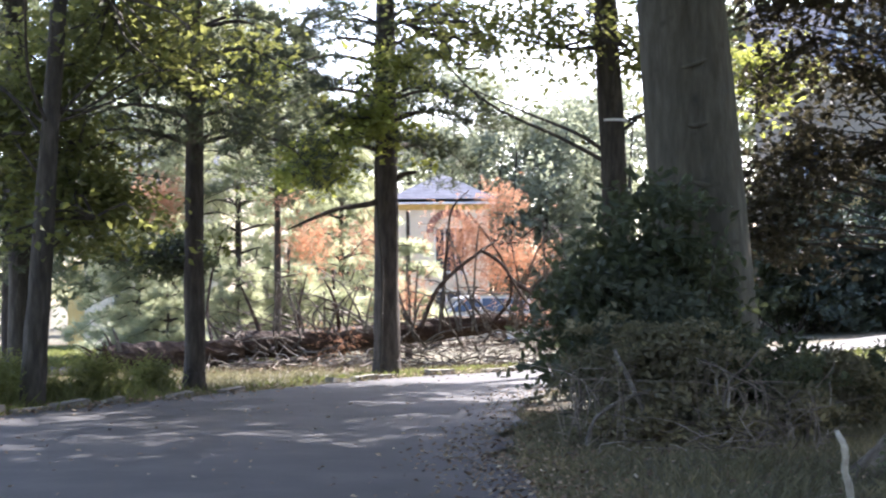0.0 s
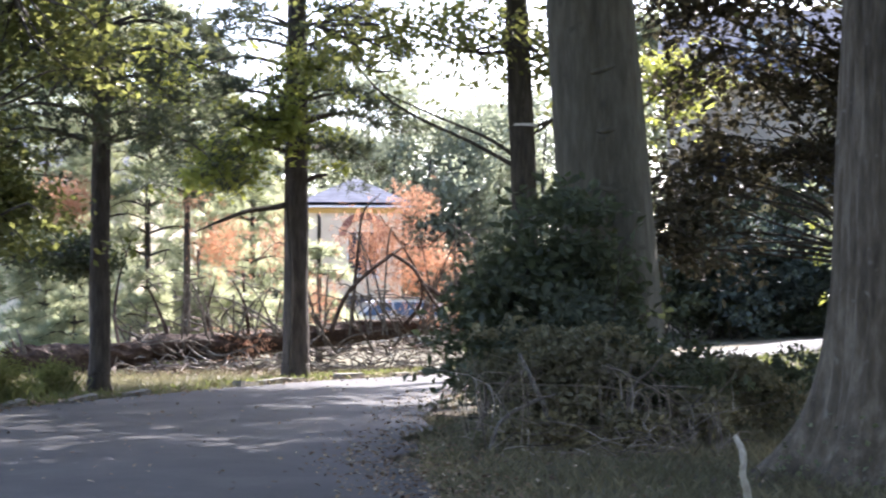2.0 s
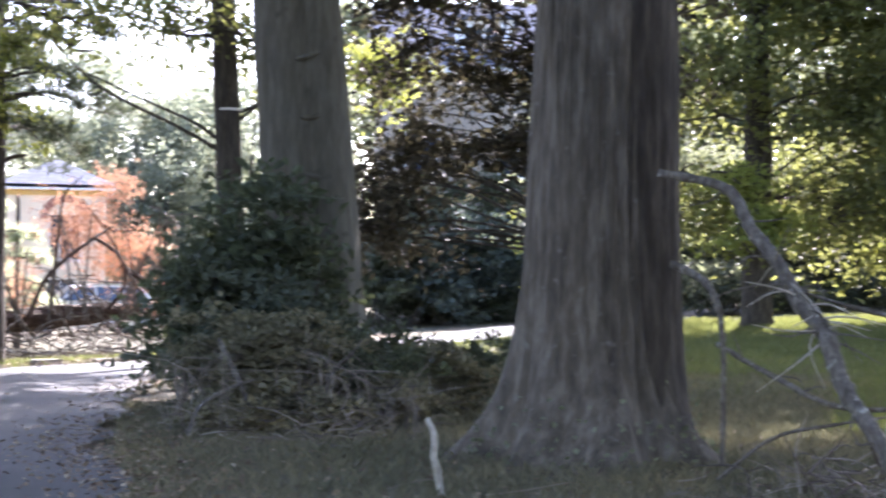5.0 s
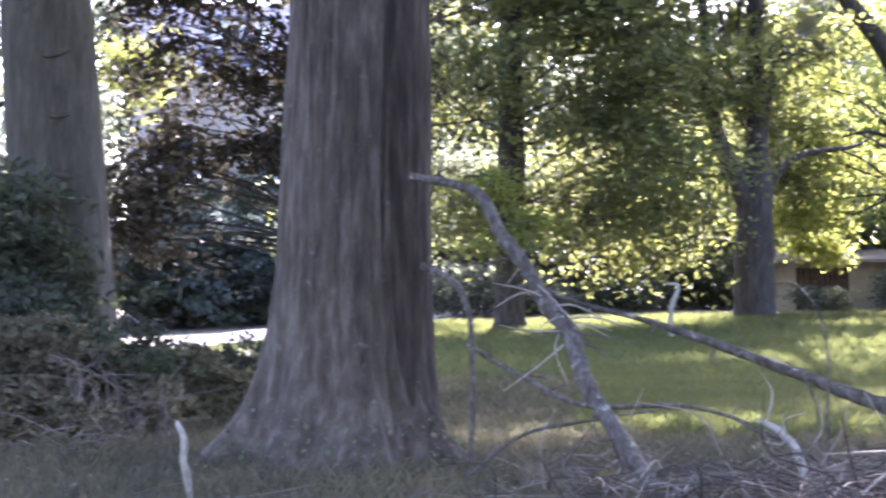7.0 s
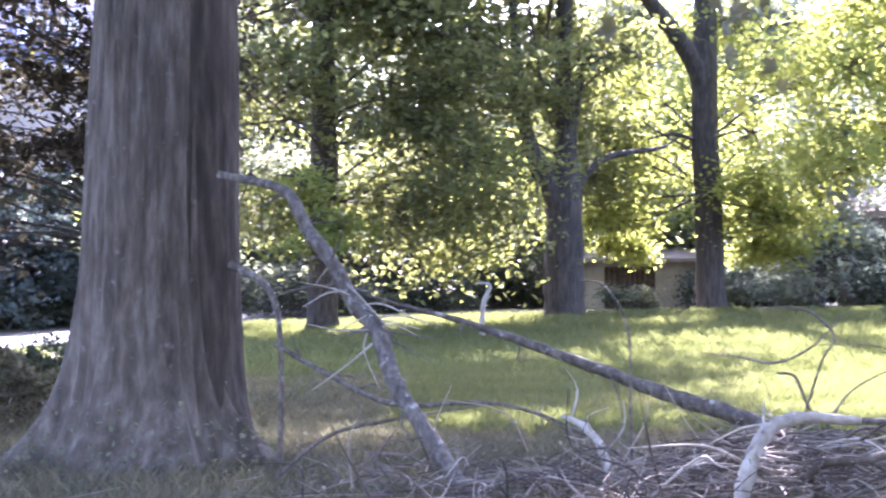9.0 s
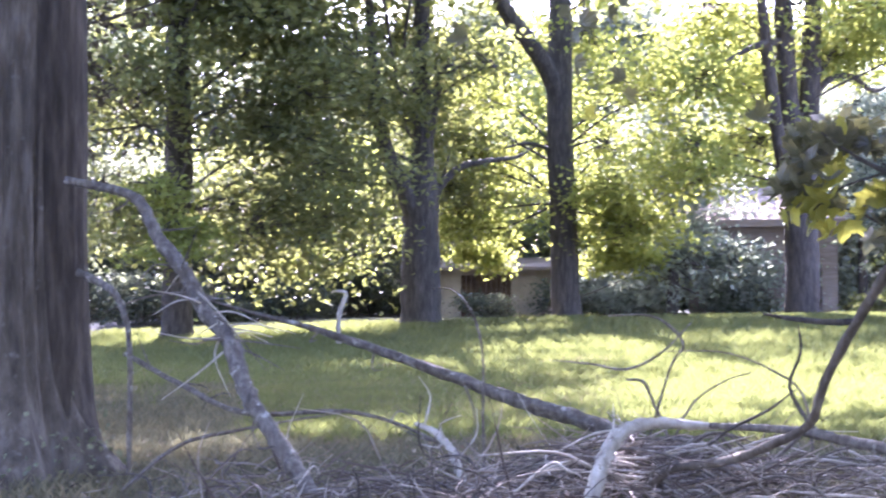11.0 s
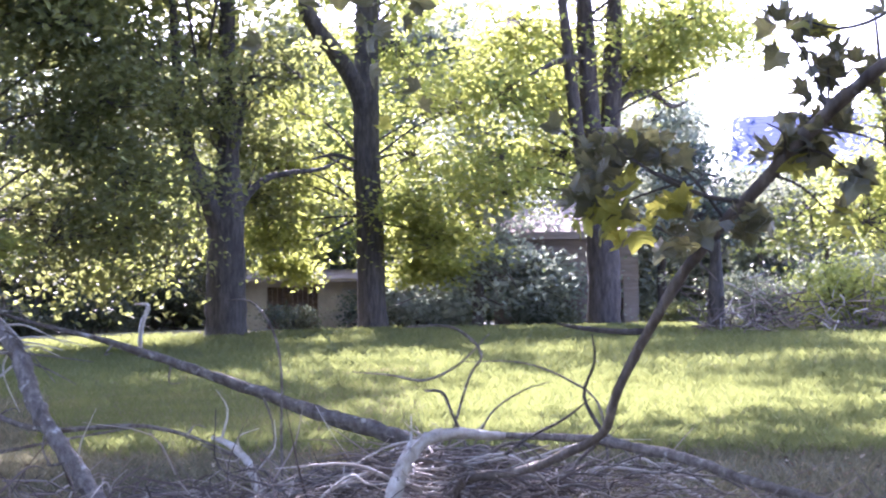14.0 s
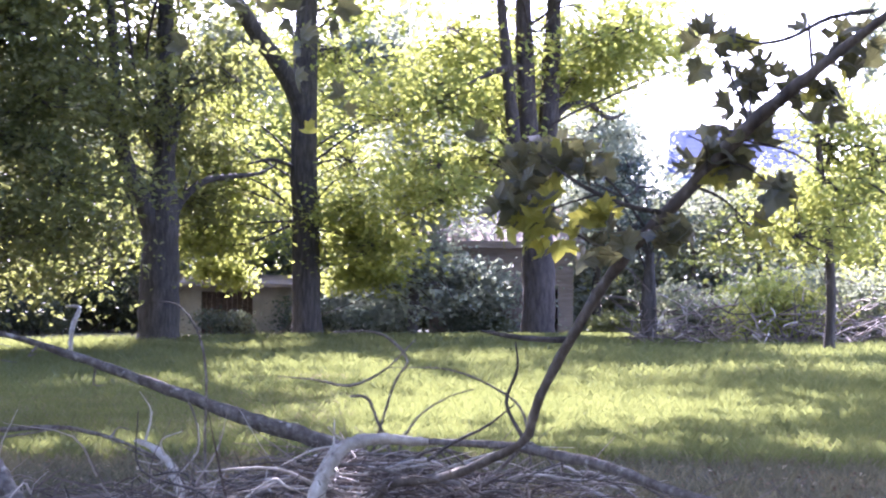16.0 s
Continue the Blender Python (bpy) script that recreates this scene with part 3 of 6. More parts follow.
# low outbuilding and brown house at the back of the lawn
o = at(33.3, 63, 0.75)
house = thing("shed", o, "low outbuilding under trees, shade in its wall colour, dark boards for its inside", "shed")
walls(house, o, 36, 5.6, 4.5, 2.2, [(1.9, 3.9, -0.3, 1.9)], SHADED_PLASTER)
# dark boards stand in for the shaded inside of the opening
for i in range(10):
    part("dark_inside_board", Geo().take(turned([box(1.91 + 0.2 * i, 2.09 + 0.2 * i, 0.05, 0.1, -0.25, 1.89)], o, 36)), LOGBARK, house)
slope(house, o, 36, [(-0.3, -0.4, 2.2), (5.9, -0.4, 2.2)], [(-0.3, 4.8, 2.7), (5.9, 4.8, 2.7)], 8, TAUPE, "brown shingle roof")
o = at(43.2, 62, 0.95)
house = thing("house", o, "brown house with shaded porch behind the trees", "house")
walls(house, o, 46, 5.6, 6, 3.8, [(3.9, 5.0, 0.1, 1.9), (0.8, 1.9, 1.0, 2.3)], TAUPE)
window(house, o, 46, 0.8, 1.9, 1.0, 2.3, 0.08)
for i in range(16):
    part("siding_board", Geo().take(turned([box(0.0, 5.6, -0.03, -0.005, 2.42 + 0.085 * i, 2.5 + 0.085 * i)], o, 46)), TAUPE, house)
gable_roof(house, o, 46, 5.6, 6, 3.8, 5.2, TAUPE)


# ---- parked car ----
def car(o, bearing):
    """Side-on, nose to -x."""
    c = thing("car", o, "white sport utility car parked on the drive", "car")
    side = [(-2.3, 0.45), (-2.32, 0.8), (-2.2, 0.98), (-1.2, 1.08), (-0.95, 1.14), (-0.35, 1.66), (0.3, 1.74), (1.5, 1.72), (2.1, 1.6), (2.28, 1.1), (2.32, 0.5), (1.9, 0.36), (-1.9, 0.36)]
    v, n = [], len(side)
    for y, s in ((-0.9, 0.97), (-0.94, 1.0), (0.94, 1.0), (0.9, 0.97)):
        for x, z in side:
            v.append((x * s, y * (0.84 if z > 1.3 else 1.0), 0.36 + (z - 0.36) * s))
    v = np.array(v)
    f = np.array([[k * n + i, k * n + (i + 1) % n, (k + 1) * n + (i + 1) % n, (k + 1) * n + i] for k in range(3) for i in range(n)])
    body = Geo().take(turned([(v, f)], o, bearing))
    m0 = np.array([[0.0, y, 1.0] for y in (-0.9, 0.9)])
    vv = np.vstack([v[:n], m0[:1]])
    body.take(turned([(vv, np.array([[(i + 1) % n, i, n] for i in range(n)]))], o, bearing))
    vv = np.vstack([v[-n:], m0[1:]])
    body.take(turned([(vv, np.array([[i, (i + 1) % n, n] for i in range(n)]))], o, bearing))
    part("body", body, CARPAINT, c)
    for s in (-1, 1):
        for xs in ([(-0.82, 1.16), (-0.36, 1.56), (0.28, 1.63), (0.28, 1.16)], [(0.36, 1.16), (0.36, 1.63), (1.25, 1.62), (1.25, 1.16)], [(1.33, 1.16), (1.33, 1.61), (1.9, 1.53), (2.05, 1.16)]):
            p = np.array([[x, s * y, z] for dy in (0, 0.02) for x, z in xs for y in [0.93 - 0.19 * max(0, (z - 1.1) / 0.6) + dy]])
            part("side_window", Geo().take(turned([(p, np.array([[0, 1, 2, 3], [4, 7, 6, 5], [0, 4, 5, 1], [1, 5, 6, 2], [2, 6, 7, 3], [3, 7, 4, 0]]))], o, bearing)), DARKGLASS, c)
        for x in (-1.42, 1.42):
            a = np.linspace(0, 2 * np.pi, 20, endpoint=False)
            ring = lambda r, y: np.c_[x + r * np.cos(a), np.full(20, y), 0.36 + r * np.sin(a)]
            e = np.arange(20)
            def drum(prof):
                vs = np.vstack([ring(r, y) for r, y in prof])
                fs = np.array([[k * 20 + i, k * 20 + (i + 1) % 20, (k + 1) * 20 + (i + 1) % 20, (k + 1) * 20 + i] for k in range(len(prof) - 1) for i in range(20)])
                return turned([(vs, fs)], o, bearing)
            w = part("wheel", Geo().take(drum([(0.24, s * 0.96), (0.34, s * 0.97), (0.36, s * 0.92), (0.36, s * 0.76), (0.3, s * 0.74)])), RUBBER, c)
            part("rim", Geo().take(drum([(0.235, s * 0.95), (0.2, s * 0.93), (0.05, s * 0.92), (0.001, s * 0.93)])), CHROME, w)
        part("roof_rail", Geo().take([(q[0], q[1]) for q in turned(tube([(-0.2, s * 0.7, 1.74), (0.1, s * 0.7, 1.8), (1.3, s * 0.7, 1.8), (1.7, s * 0.7, 1.72)], [0.02], 6), o, bearing)[:1]]), RUBBER, c)
        part("headlight", Geo().take(turned([box(-2.3, -2.12, s * 0.78 - 0.1, s * 0.78 + 0.1, 0.78, 0.93)], o, bearing)), LAMPGLASS, c)
    wp = np.array([[-0.96, -0.72, 1.17], [-0.96, 0.72, 1.17], [-0.42, 0.64, 1.62], [-0.42, -0.64, 1.62]])
    wp = np.vstack([wp, wp + [-0.03, 0, 0.025]])
    part("windscreen", Geo().take(turned([(wp, np.array([[0, 1, 2, 3], [7, 6, 5, 4], [0, 4, 5, 1], [1, 5, 6, 2], [2, 6, 7, 3], [3, 7, 4, 0]]))], o, bearing)), DARKGLASS, c)
    return c


car(at(0.85, 57, 0.0), -12)


# ---- trees ----
def roots(g, base, r, h=1.0, sides=40, top=None, lean=(0, 0), lobes=6, ridge=0.035, dirs=0.0, flare=0.4):
    """A thick trunk with a flared foot and furrows: rows of rings."""
    rows = 70
    zs = np.concatenate([np.linspace(-0.25, 1.6, 30), np.linspace(1.6, h, rows - 30)[1:]])
    a = np.linspace(0, 2 * np.pi, sides, endpoint=False)
    ph = g.uniform(0, 6.28, 8)
    v = []
    for z in zs:
        t = max(0.0, z) / h
        rr = r * (1 - t) + top * t
        fl = flare * r * math.exp(-max(z, 0) / 0.55)
        lob = 1 + 0.35 * np.cos(lobes * a + ph[0]) + 0.25 * np.cos((lobes - 2) * a + ph[1])
        und = 0.03 * r * np.cos(3 * a + ph[2] + 0.5 * z) + 0.02 * r * np.cos(5 * a + ph[3] - 0.3 * z)
        fur = ridge * r * (np.abs(np.sin(13 * a + 0.4 * np.sin(1.7 * z + ph[4]))) - 0.5) + 0.35 * ridge * r * np.sin(29 * a + 1.3 * z)
        q = rr + fl * lob + und + fur
        v.append(np.c_[base[0] + lean[0] * z + q * np.cos(a), base[1] + lean[1] * z + q * np.sin(a), np.full(sides, base[2] + z)])
    n = len(zs)
    i, j = np.meshgrid(np.arange(n - 1), np.arange(sides), indexing="ij")
    j2 = (j + 1) % sides
    return [(np.vstack(v), np.stack([i * sides + j, i * sides + j2, (i + 1) * sides + j2, (i + 1) * sides + j], -1).reshape(-1, 4))]


def limbs_to(tree, g, starts, ends, r0, mat, name="limb", sag=0.5, step=4):
    for s, e in zip(starts, ends):
        s, e = np.asarray(s, float), np.asarray(e, float)
        L = np.linalg.norm(e - s)
        mid = (s + e) / 2 + [0, 0, sag * 0.12 * L] + g.normal(size=3) * 0.06 * L
        q = e + g.normal(size=3) * 0.05 * L
        part(name, Geo().take(tube([s, s * 0.7 + mid * 0.3 + g.normal(size=3) * 0.03 * L, mid, q], [r0, r0 * 0.75, r0 * 0.5, r0 * 0.15], 7, step, 0.05)), mat, tree, round_faces=True)


def broad_tree(name, base, trunk, radii, blobs, leaf, size, bark, label, seed, limbs=7, fine=60, per=28, spread=0.5, stems=(), group="", sides=14, airy=1.0):
    """trunk: points above the base; blobs: (centre, radii, count of sprays) of the crown, above the base."""
    g = np.random.default_rng(seed)
    base = np.asarray(base, float)
    t = thing(name, base, label, "tree", group)
    tp = np.asarray(trunk, float)
    part("trunk", Geo().take(tube(base + tp, radii, sides, 6, 0.035, seed)), bark, t, round_faces=True)
    for k, (pts, rad) in enumerate(stems):
        part("limb", Geo().take(tube(base + np.asarray(pts, float), rad, 10, 5, 0.04, seed + k)), bark, t, round_faces=True)
    crown = Geo()
    tw = Geo()
    for c, rad, count in blobs:
        wide = airy if c[2] < 10.5 else 1.0
        cc, lv = layered(g, base + np.asarray(c, float), np.asarray(rad) * wide, count, per, spread * wide)
        crown.add(*leaves(lv, size * (1.8 if c[2] >= 10.5 else 1.22), g, 0.62, 1.2))
        ends = cc[g.choice(len(cc), min(limbs, len(cc)), replace=False)]
        rise = ends[:, 2] - base[2] - 0.55 * np.linalg.norm((ends - base)[:, :2], axis=1)
        zs = np.clip(rise + g.normal(size=len(ends)) * 0.5, 0.14 * tp[-1, 2] + 0.6, 0.96 * tp[-1, 2])
        st = np.array([base + [np.interp(q, tp[:, 2], tp[:, i]) for i in range(3)] for q in zs])
        limbs_to(t, g, st, ends, min(0.065, 0.16 * radii[0]), bark)
        for e in cc[:: max(1, len(cc) // fine)]:
            k = ends[np.argmin(np.linalg.norm(ends - e, axis=1))]
            tw.take(tube([k, (k + e) / 2 + g.normal(size=3) * 0.15, e], [0.03, 0.02, 0.006], 4, 2))
    part("twigwork", tw, bark, t, kind="stuff")
    part("crown", crown, leaf, t)
    return t


def pine(base, h, r, first, reach, label, seed, mat=None, tufts=95, size=0.2, width=0.016, joined=False, lean=0.0, whorl=0.55, droop=0.12):
    """A white pine: bare foot, then whorls of flat, tufted boughs."""
    g = np.random.default_rng(seed)
    base = np.asarray(base, float)
    t = thing("pine_tree", base, label, "tree", "pines")
    part("trunk", Geo().take(tube([base + [lean * z, 0, z] for z in (-0.2, 0.25, 0.8, h * 0.3, h * 0.65, h)], [r * 1.25, r * 1.08, r, r * 0.85, r * 0.6, 0.05], 14, 6, 0.05, seed)), BARK_PINE, t, round_faces=True)
    foliage, wood = Geo(), Geo()
    C, D2 = [], []
    z = first
    while z < h - 0.5:
        n = g.integers(3, 6)
        a0 = g.uniform(0, 6.28)
        for k in range(n):
            a = a0 + 6.283 * k / n + g.normal() * 0.25
            L = reach * (1 - 0.75 * max(0, (z - first) / (h - first)) ** 1.3) * g.uniform(0.55, 1.1)
            d = np.array([math.cos(a), math.sin(a), 0])
            s = base + [lean * z, 0, z]
            p = [s, s + d * L * 0.4 + [0, 0, 0.1 * L], s + d * L * 0.75 + [0, 0, 0.06 * L - droop * L * 0.5], s + d * L + [0, 0, -droop * L + 0.1 * L * g.normal()]]
            tb = tube(p, [0.028 + 0.008 * L, 0.018 + 0.004 * L, 0.012, 0.005], 6, 3, 0.05)
            if joined:
                wood.take(tb)
            else:
                part("bough", Geo().take(tb), BARK_PINE, t)
            q = g.uniform(0.3, 1.02, int(tufts * L / reach) + 8)
            sp = spline(p, 8)
            cc = np.stack([np.interp(q, np.linspace(0, 1, len(sp)), sp[:, i]) for i in range(3)], 1)
            side = np.array([-d[1], d[0], 0])
            off = g.normal(size=len(q)) * 0.24 * L * (0.35 + 0.65 * np.sin(np.pi * np.clip(q, 0, 1)))
            cc = cc + side * off[:, None] + [0, 0, 0.08] + g.normal(size=cc.shape) * 0.06
            C.append(cc)
            D2.append(d * 0.8 + side * np.sign(off)[:, None] * 0.5 + [0, 0, 0.35])
        z += whorl * g.uniform(0.7, 1.3)
    foliage.add(*needles(np.concatenate(C), np.concatenate(D2), size, g, 9, 0.5, width * 1.1))
    if joined:
        part("boughwork", wood, BARK_PINE, t, kind="stuff")
    part("needles", foliage, mat or NEEDLES, t)
    return t


def shrub(base, radii, sprays, leaf, size, label, seed, name="shrub", per=22, spread=0.22, stems=9, bark=BARK_DARK, group=""):
    """Stems from the ground and a dense, uneven body of leaves."""
    g = np.random.default_rng(seed)
    base = np.asarray(base, float)
    t = thing(name, base, label, "shrub", group)
    cc, lv = layered(g, base + [0, 0, radii[2] * 0.95], radii, sprays, per, spread * 0.7, 0.5)
    lv[:, 2] = np.maximum(lv[:, 2], base[2] + 0.02)
    for k in range(stems):
        e = cc[g.integers(len(cc))]
        s = base + [g.normal() * radii[0] * 0.25, g.normal() * radii[1] * 0.25, -0.05]
        part("stem", Geo().take(tube([s, s * 0.55 + e * 0.45 + g.normal(size=3) * 0.1, e], [0.035, 0.022, 0.008], 6, 3, 0.05)), bark, t)
    part("foliage", Geo().add(*leaves(lv, size, g)), leaf, t)
    return t


# near giant tree with furrowed grey bark
g = np.random.default_rng(21)
base = at(19.55, 14.35)
giant = thing("tree", base, "huge old tree with furrowed grey bark and flared foot", "tree")
right_ = np.array([math.cos(radians(19.55)), -math.sin(radians(19.55)), 0])
part("trunk", Geo().take(roots(g, base - 0.03 * right_, 0.575, 9.5, 96, 0.43, (0.012, 0.0), 7, 0.07, flare=0.85)), BARK_GREY, giant, round_faces=True)
part("side_stem", Geo().take(roots(g, base + 0.28 * right_ + [0.02, 0.06, 0], 0.5, 9.5, 80, 0.37, (0.010, 0.0), 6, 0.06, flare=0.5)), BARK_BROWN, giant, "fused second stem with browner bark", round_faces=True)
# crown out of view; its wide blobs are added to shade the lawn
cr = Geo()
ends = []
for c, rad, n in (((-2, 3, 13.5), (8, 8, 3.2), 260), ((5, 2, 14.5), (9, 9, 3.5), 300), ((6, 9, 15), (6, 6, 3), 220), ((12, 12, 15), (7, 6.5, 2.4), 240), ((12.5, 4, 14), (5, 4.5, 2.4), 130), ((1, 2, 20), (9, 9, 4), 200)):
    cc, lv = clumps(g, base + np.array(c), rad, n, 26, 0.6)
    cr.add(*leaves(lv, 0.42, g))
    ends += list(cc[:6])
limbs_to(giant, g, [base + [0.1, 0, 8.6]] * len(ends), ends, 0.24, BARK_GREY)
part("crown", cr, LEAF_GREEN, giant)
iv = []
for k in range(300):
    a, z = g.uniform(0, 6.28), abs(g.normal()) * 0.3 + 0.05
    rr = 0.85 + 0.35 * math.exp(-z / 0.4)
    iv.append(base + [rr * math.cos(a), rr * math.sin(a), z])
part("ivy", Geo().add(*leaves(iv, 0.06, g, 0.8)), LEAF_FAR, giant, "small ivy leaves at the foot")

# smooth grey trunk that rises out of the shrubs, a thinner one behind it
g = np.random.default_rng(22)
base = at(9.6, 22.0)
beech = thing("tree", base, "thick smooth grey beech trunk rising from shrubs", "tree")
part("trunk", Geo().take(roots(g, base + [-0.12, 0, 0], 0.56, 8.5, 64, 0.36, (-0.075, 0.0), 5, 0.014, flare=0.25)), BARK_SMOOTH, beech, round_faces=True)
part("side_stem", Geo().take(roots(g, base + [0.24, -0.1, 0], 0.46, 8.5, 56, 0.3, (-0.072, 0.0), 4, 0.014, flare=0.2)), BARK_SMOOTH, beech, round_faces=True)
for z in (3.1, 3.9, 4.7):
    part("bark_fold", Geo().take(tube([base + [-0.12 - 0.073 * z + 0.62 * q, -0.47 + 0.5 * (q - 0.3) ** 2, z + 0.05 * math.sin(5 * q + z)] for q in (-0.35, 0.0, 0.3, 0.6, 0.9)], [0.004, 0.03, 0.035, 0.03, 0.004], 8, 4, 0.1)), BARK_SMOOTH, beech, round_faces=True)
cr, ends = Geo(), []
for c, rad, n in (((-2, 1, 11.5), (7, 7, 2.6), 260), ((5, 4, 13.5), (8.5, 8, 3.2), 330), ((0, 1, 18), (8, 8, 3.5), 200), ((3.2, 1.5, 9.6), (3, 3, 1.6), 90)):
    cc, lv = clumps(g, base + np.array(c), rad, n, 26, 0.5)
    cr.add(*leaves(lv, 0.4, g))
    ends += list(cc[:5])
limbs_to(beech, g, [base + [-0.42, 0, 7.6]] * len(ends), ends, 0.2, BARK_SMOOTH)
part("crown", cr, LEAF_DARK, beech)
t = broad_tree("tree", at(6.15, 26.5), [(0, 0, -0.2), (0.02, 0, 3), (-0.1, 0, 6), (-0.2, 0, 9)], [0.27, 0.22, 0.2, 0.12], [((-1.6, 0, 6.3), (2.8, 1.6, 1.2), 150), ((0.9, 0.7, 5.6), (0.9, 0.6, 1.2), 50), ((0.2, 0, 9.5), (3.5, 3.5, 2.2), 90)], LEAF_GREEN, 0.12, BARK_DARK, "slim dark tree with pale band round its trunk", 23, 4, 30, 20, 0.55)
b_ = at(6.15, 26.5)
part("band", Geo().take(tube([b_ + [0.0, 0, 4.49], b_ + [0.0, 0, 4.51], b_ + [0, 0, 4.53]], [0.235], 16, 2)), TAPE, t, "white band round the trunk")

# added tree, hidden by the beech; its crown out of view shades the road
broad_tree("tree", at(9.2, 37.0), [(0, 0, -0.2), (0, 0, 4), (-0.2, 0, 9), (-0.3, 0, 14)], [0.26, 0.22, 0.18, 0.07], [((-1, 0, 13.5), (6.5, 5.5, 2), 105), ((0, 0, 17), (5, 5, 2.5), 30)], LEAF_GREEN, 0.3, BARK_DARK, "unseen tree behind the beech, added to shade the road", 742, 4, 20, 20, 0.6, group="shade trees", sides=10)

# shrubs round the smooth trunk
shrub(at(6.85, 20.6), (0.95, 0.85, 1.65), 300, LEAF_DARK, 0.19, "dense dark evergreen shrub beside the grey trunk", 31, per=22, spread=0.44)
shrub(at(8.0, 20.4), (0.8, 0.7, 1.3), 220, LEAF_DARK, 0.19, "dark evergreen shrub against the grey trunk", 32, per=22, spread=0.42)
shrub(at(7.9, 19.0), (1.0, 0.8, 0.85), 200, LEAF_DEEP, 0.14, "dull evergreen shrub in the undergrowth", 33, per=22, spread=0.3)
for b, r, rx, rz, s in ((6.5, 18.1, 0.65, 0.6, 41), (7.4, 17.7, 0.85, 0.75, 43), (8.6, 17.7, 0.9, 0.75, 57), (10.6, 18.2, 0.85, 0.66, 44), (7.4, 17.0, 0.6, 0.22, 49), (6.6, 17.2, 0.5, 0.26, 51), (9.8, 16.9, 0.5, 0.2, 53), (12.0, 17.6, 0.5, 0.3, 55), (13.0, 19.3, 1.0, 0.6, 45), (15.3, 21.0, 1.1, 0.46, 46), (17.0, 22.0, 0.9, 0.42, 47)):
    shrub(at(b, r), (rx, 0.8, rz), int(260 * rx), LEAF_BROWN if s % 2 else LEAF_DARK, 0.1, "low tangle of withered creeper in shade" if s % 2 else "low tangle of green creeper and weeds in shade", s, "undergrowth", 24, 0.16, 5)

# copper-leaved tree in front of the large house
broad_tree("tree", at(19.8, 29.0), [(0, 0, -0.2), (0.0, 0, 2), (-0.1, 0.1, 4), (-0.5, 0, 7), (-0.6, 0, 11)], [0.3, 0.26, 0.22, 0.16, 0.06], [((-2.0, 0.2, 5.4), (2.4, 1.6, 0.9), 64), ((-1.0, 0.3, 4.2), (2.0, 1.4, 0.9), 90), ((-3.6, 0.4, 3.9), (1.5, 1.0, 0.8), 44), ((-4.0, 0.4, 2.7), (0.7, 0.8, 1.2), 50), ((-1.2, 0.5, 7.6), (2.6, 2.0, 1.3), 200), ((-4.0, 0.3, 7.0), (0.9, 0.8, 0.9), 50), ((-0.4, 0.2, 6.0), (1.8, 1.4, 1.0), 90), ((-1.5, 0.5, 10.6), (5, 4, 2.2), 150)], LEAF_COPPER, 0.15, BARK_DARK, "copper-leaved tree with low dark branches", 51, 7, 50, 26, 0.5)
broad_tree("tree", at(9.7, 38.5), [(0, 0, -0.2), (0.05, 0, 2.5), (0.1, 0, 4.4)], [0.12, 0.09, 0.04], [((1.3, 0, 6.9), (1.0, 0.9, 1.1), 80)], LEAF_YELLOW, 0.17, BARK_DARK, "young maple with sunlit yellow-green leaves", 52, 4, 20, 22, 0.28)
broad_tree("tree", at(17.2, 47.0), [(0, 0, -0.2), (0.05, 0, 2), (-0.1, 0, 5)], [0.1, 0.08, 0.03], [((0.1, 0, 2.3), (0.5, 0.5, 1.5), 22)], LEAF_YELLOW, 0.16, BARK_DARK, "sapling with sunlit yellow leaves", 53, 3, 10, 16, 0.25)
for b, r, rx, rz, m, s in ((11.6, 57, 2.6, 2.0, LEAF_DARK, 61), (13.6, 57, 2.7, 2.4, LEAF_GREY, 62), (15.8, 58, 2.7, 2.2, LEAF_GREY, 63), (12.6, 60, 3.2, 3.2, LEAF_DARK, 65), (15.2, 61, 3.4, 3.4, LEAF_DARK, 66), (18.2, 59, 3.0, 2.6, LEAF_DARK, 64)):
    shrub(at(b, r), (rx, 1.6, rz), int(120 * rx), m, 0.24, "blue-grey rhododendron shrub beyond the road" if m is LEAF_GREY else "dark tall shrub in shade beyond the road", s, per=22, spread=0.4)

# pines by the road and the slender trunks at the bend
pine(at(-8.98, 28.1), 15, 0.185, 4.3, 3.2, "tall dark pine with bare lower trunk by road", 71, NEEDLES_DARK, 150)
pm = pine(at(-2.09, 32.6), 16, 0.27, 4.6, 3.0, "tall dark pine with broken limbs beside the road", 72, NEEDLES_DARK, 160)
part("broken_limb", Geo().take(tube([(-1.3, 32.6, 3.6), (-1.6, 32.3, 3.5), (-2.12, 31.9, 3.4), (-2.65, 31.5, 3.17), (-3.1, 31.2, 2.95)], [0.08, 0.06, 0.05, 0.035, 0.01], 8, 4, 0.06)), BARK_PINE, pm)
part("limb_stub", Geo().take(tube([(-1.1, 32.6, 3.95), (-0.85, 32.5, 4.13), (-0.55, 32.4, 4.18)], [0.07, 0.05, 0.03], 8, 4, 0.06)), BARK_PINE, pm)
g = np.random.default_rng(73)
base = at(-14.65, 23.6)
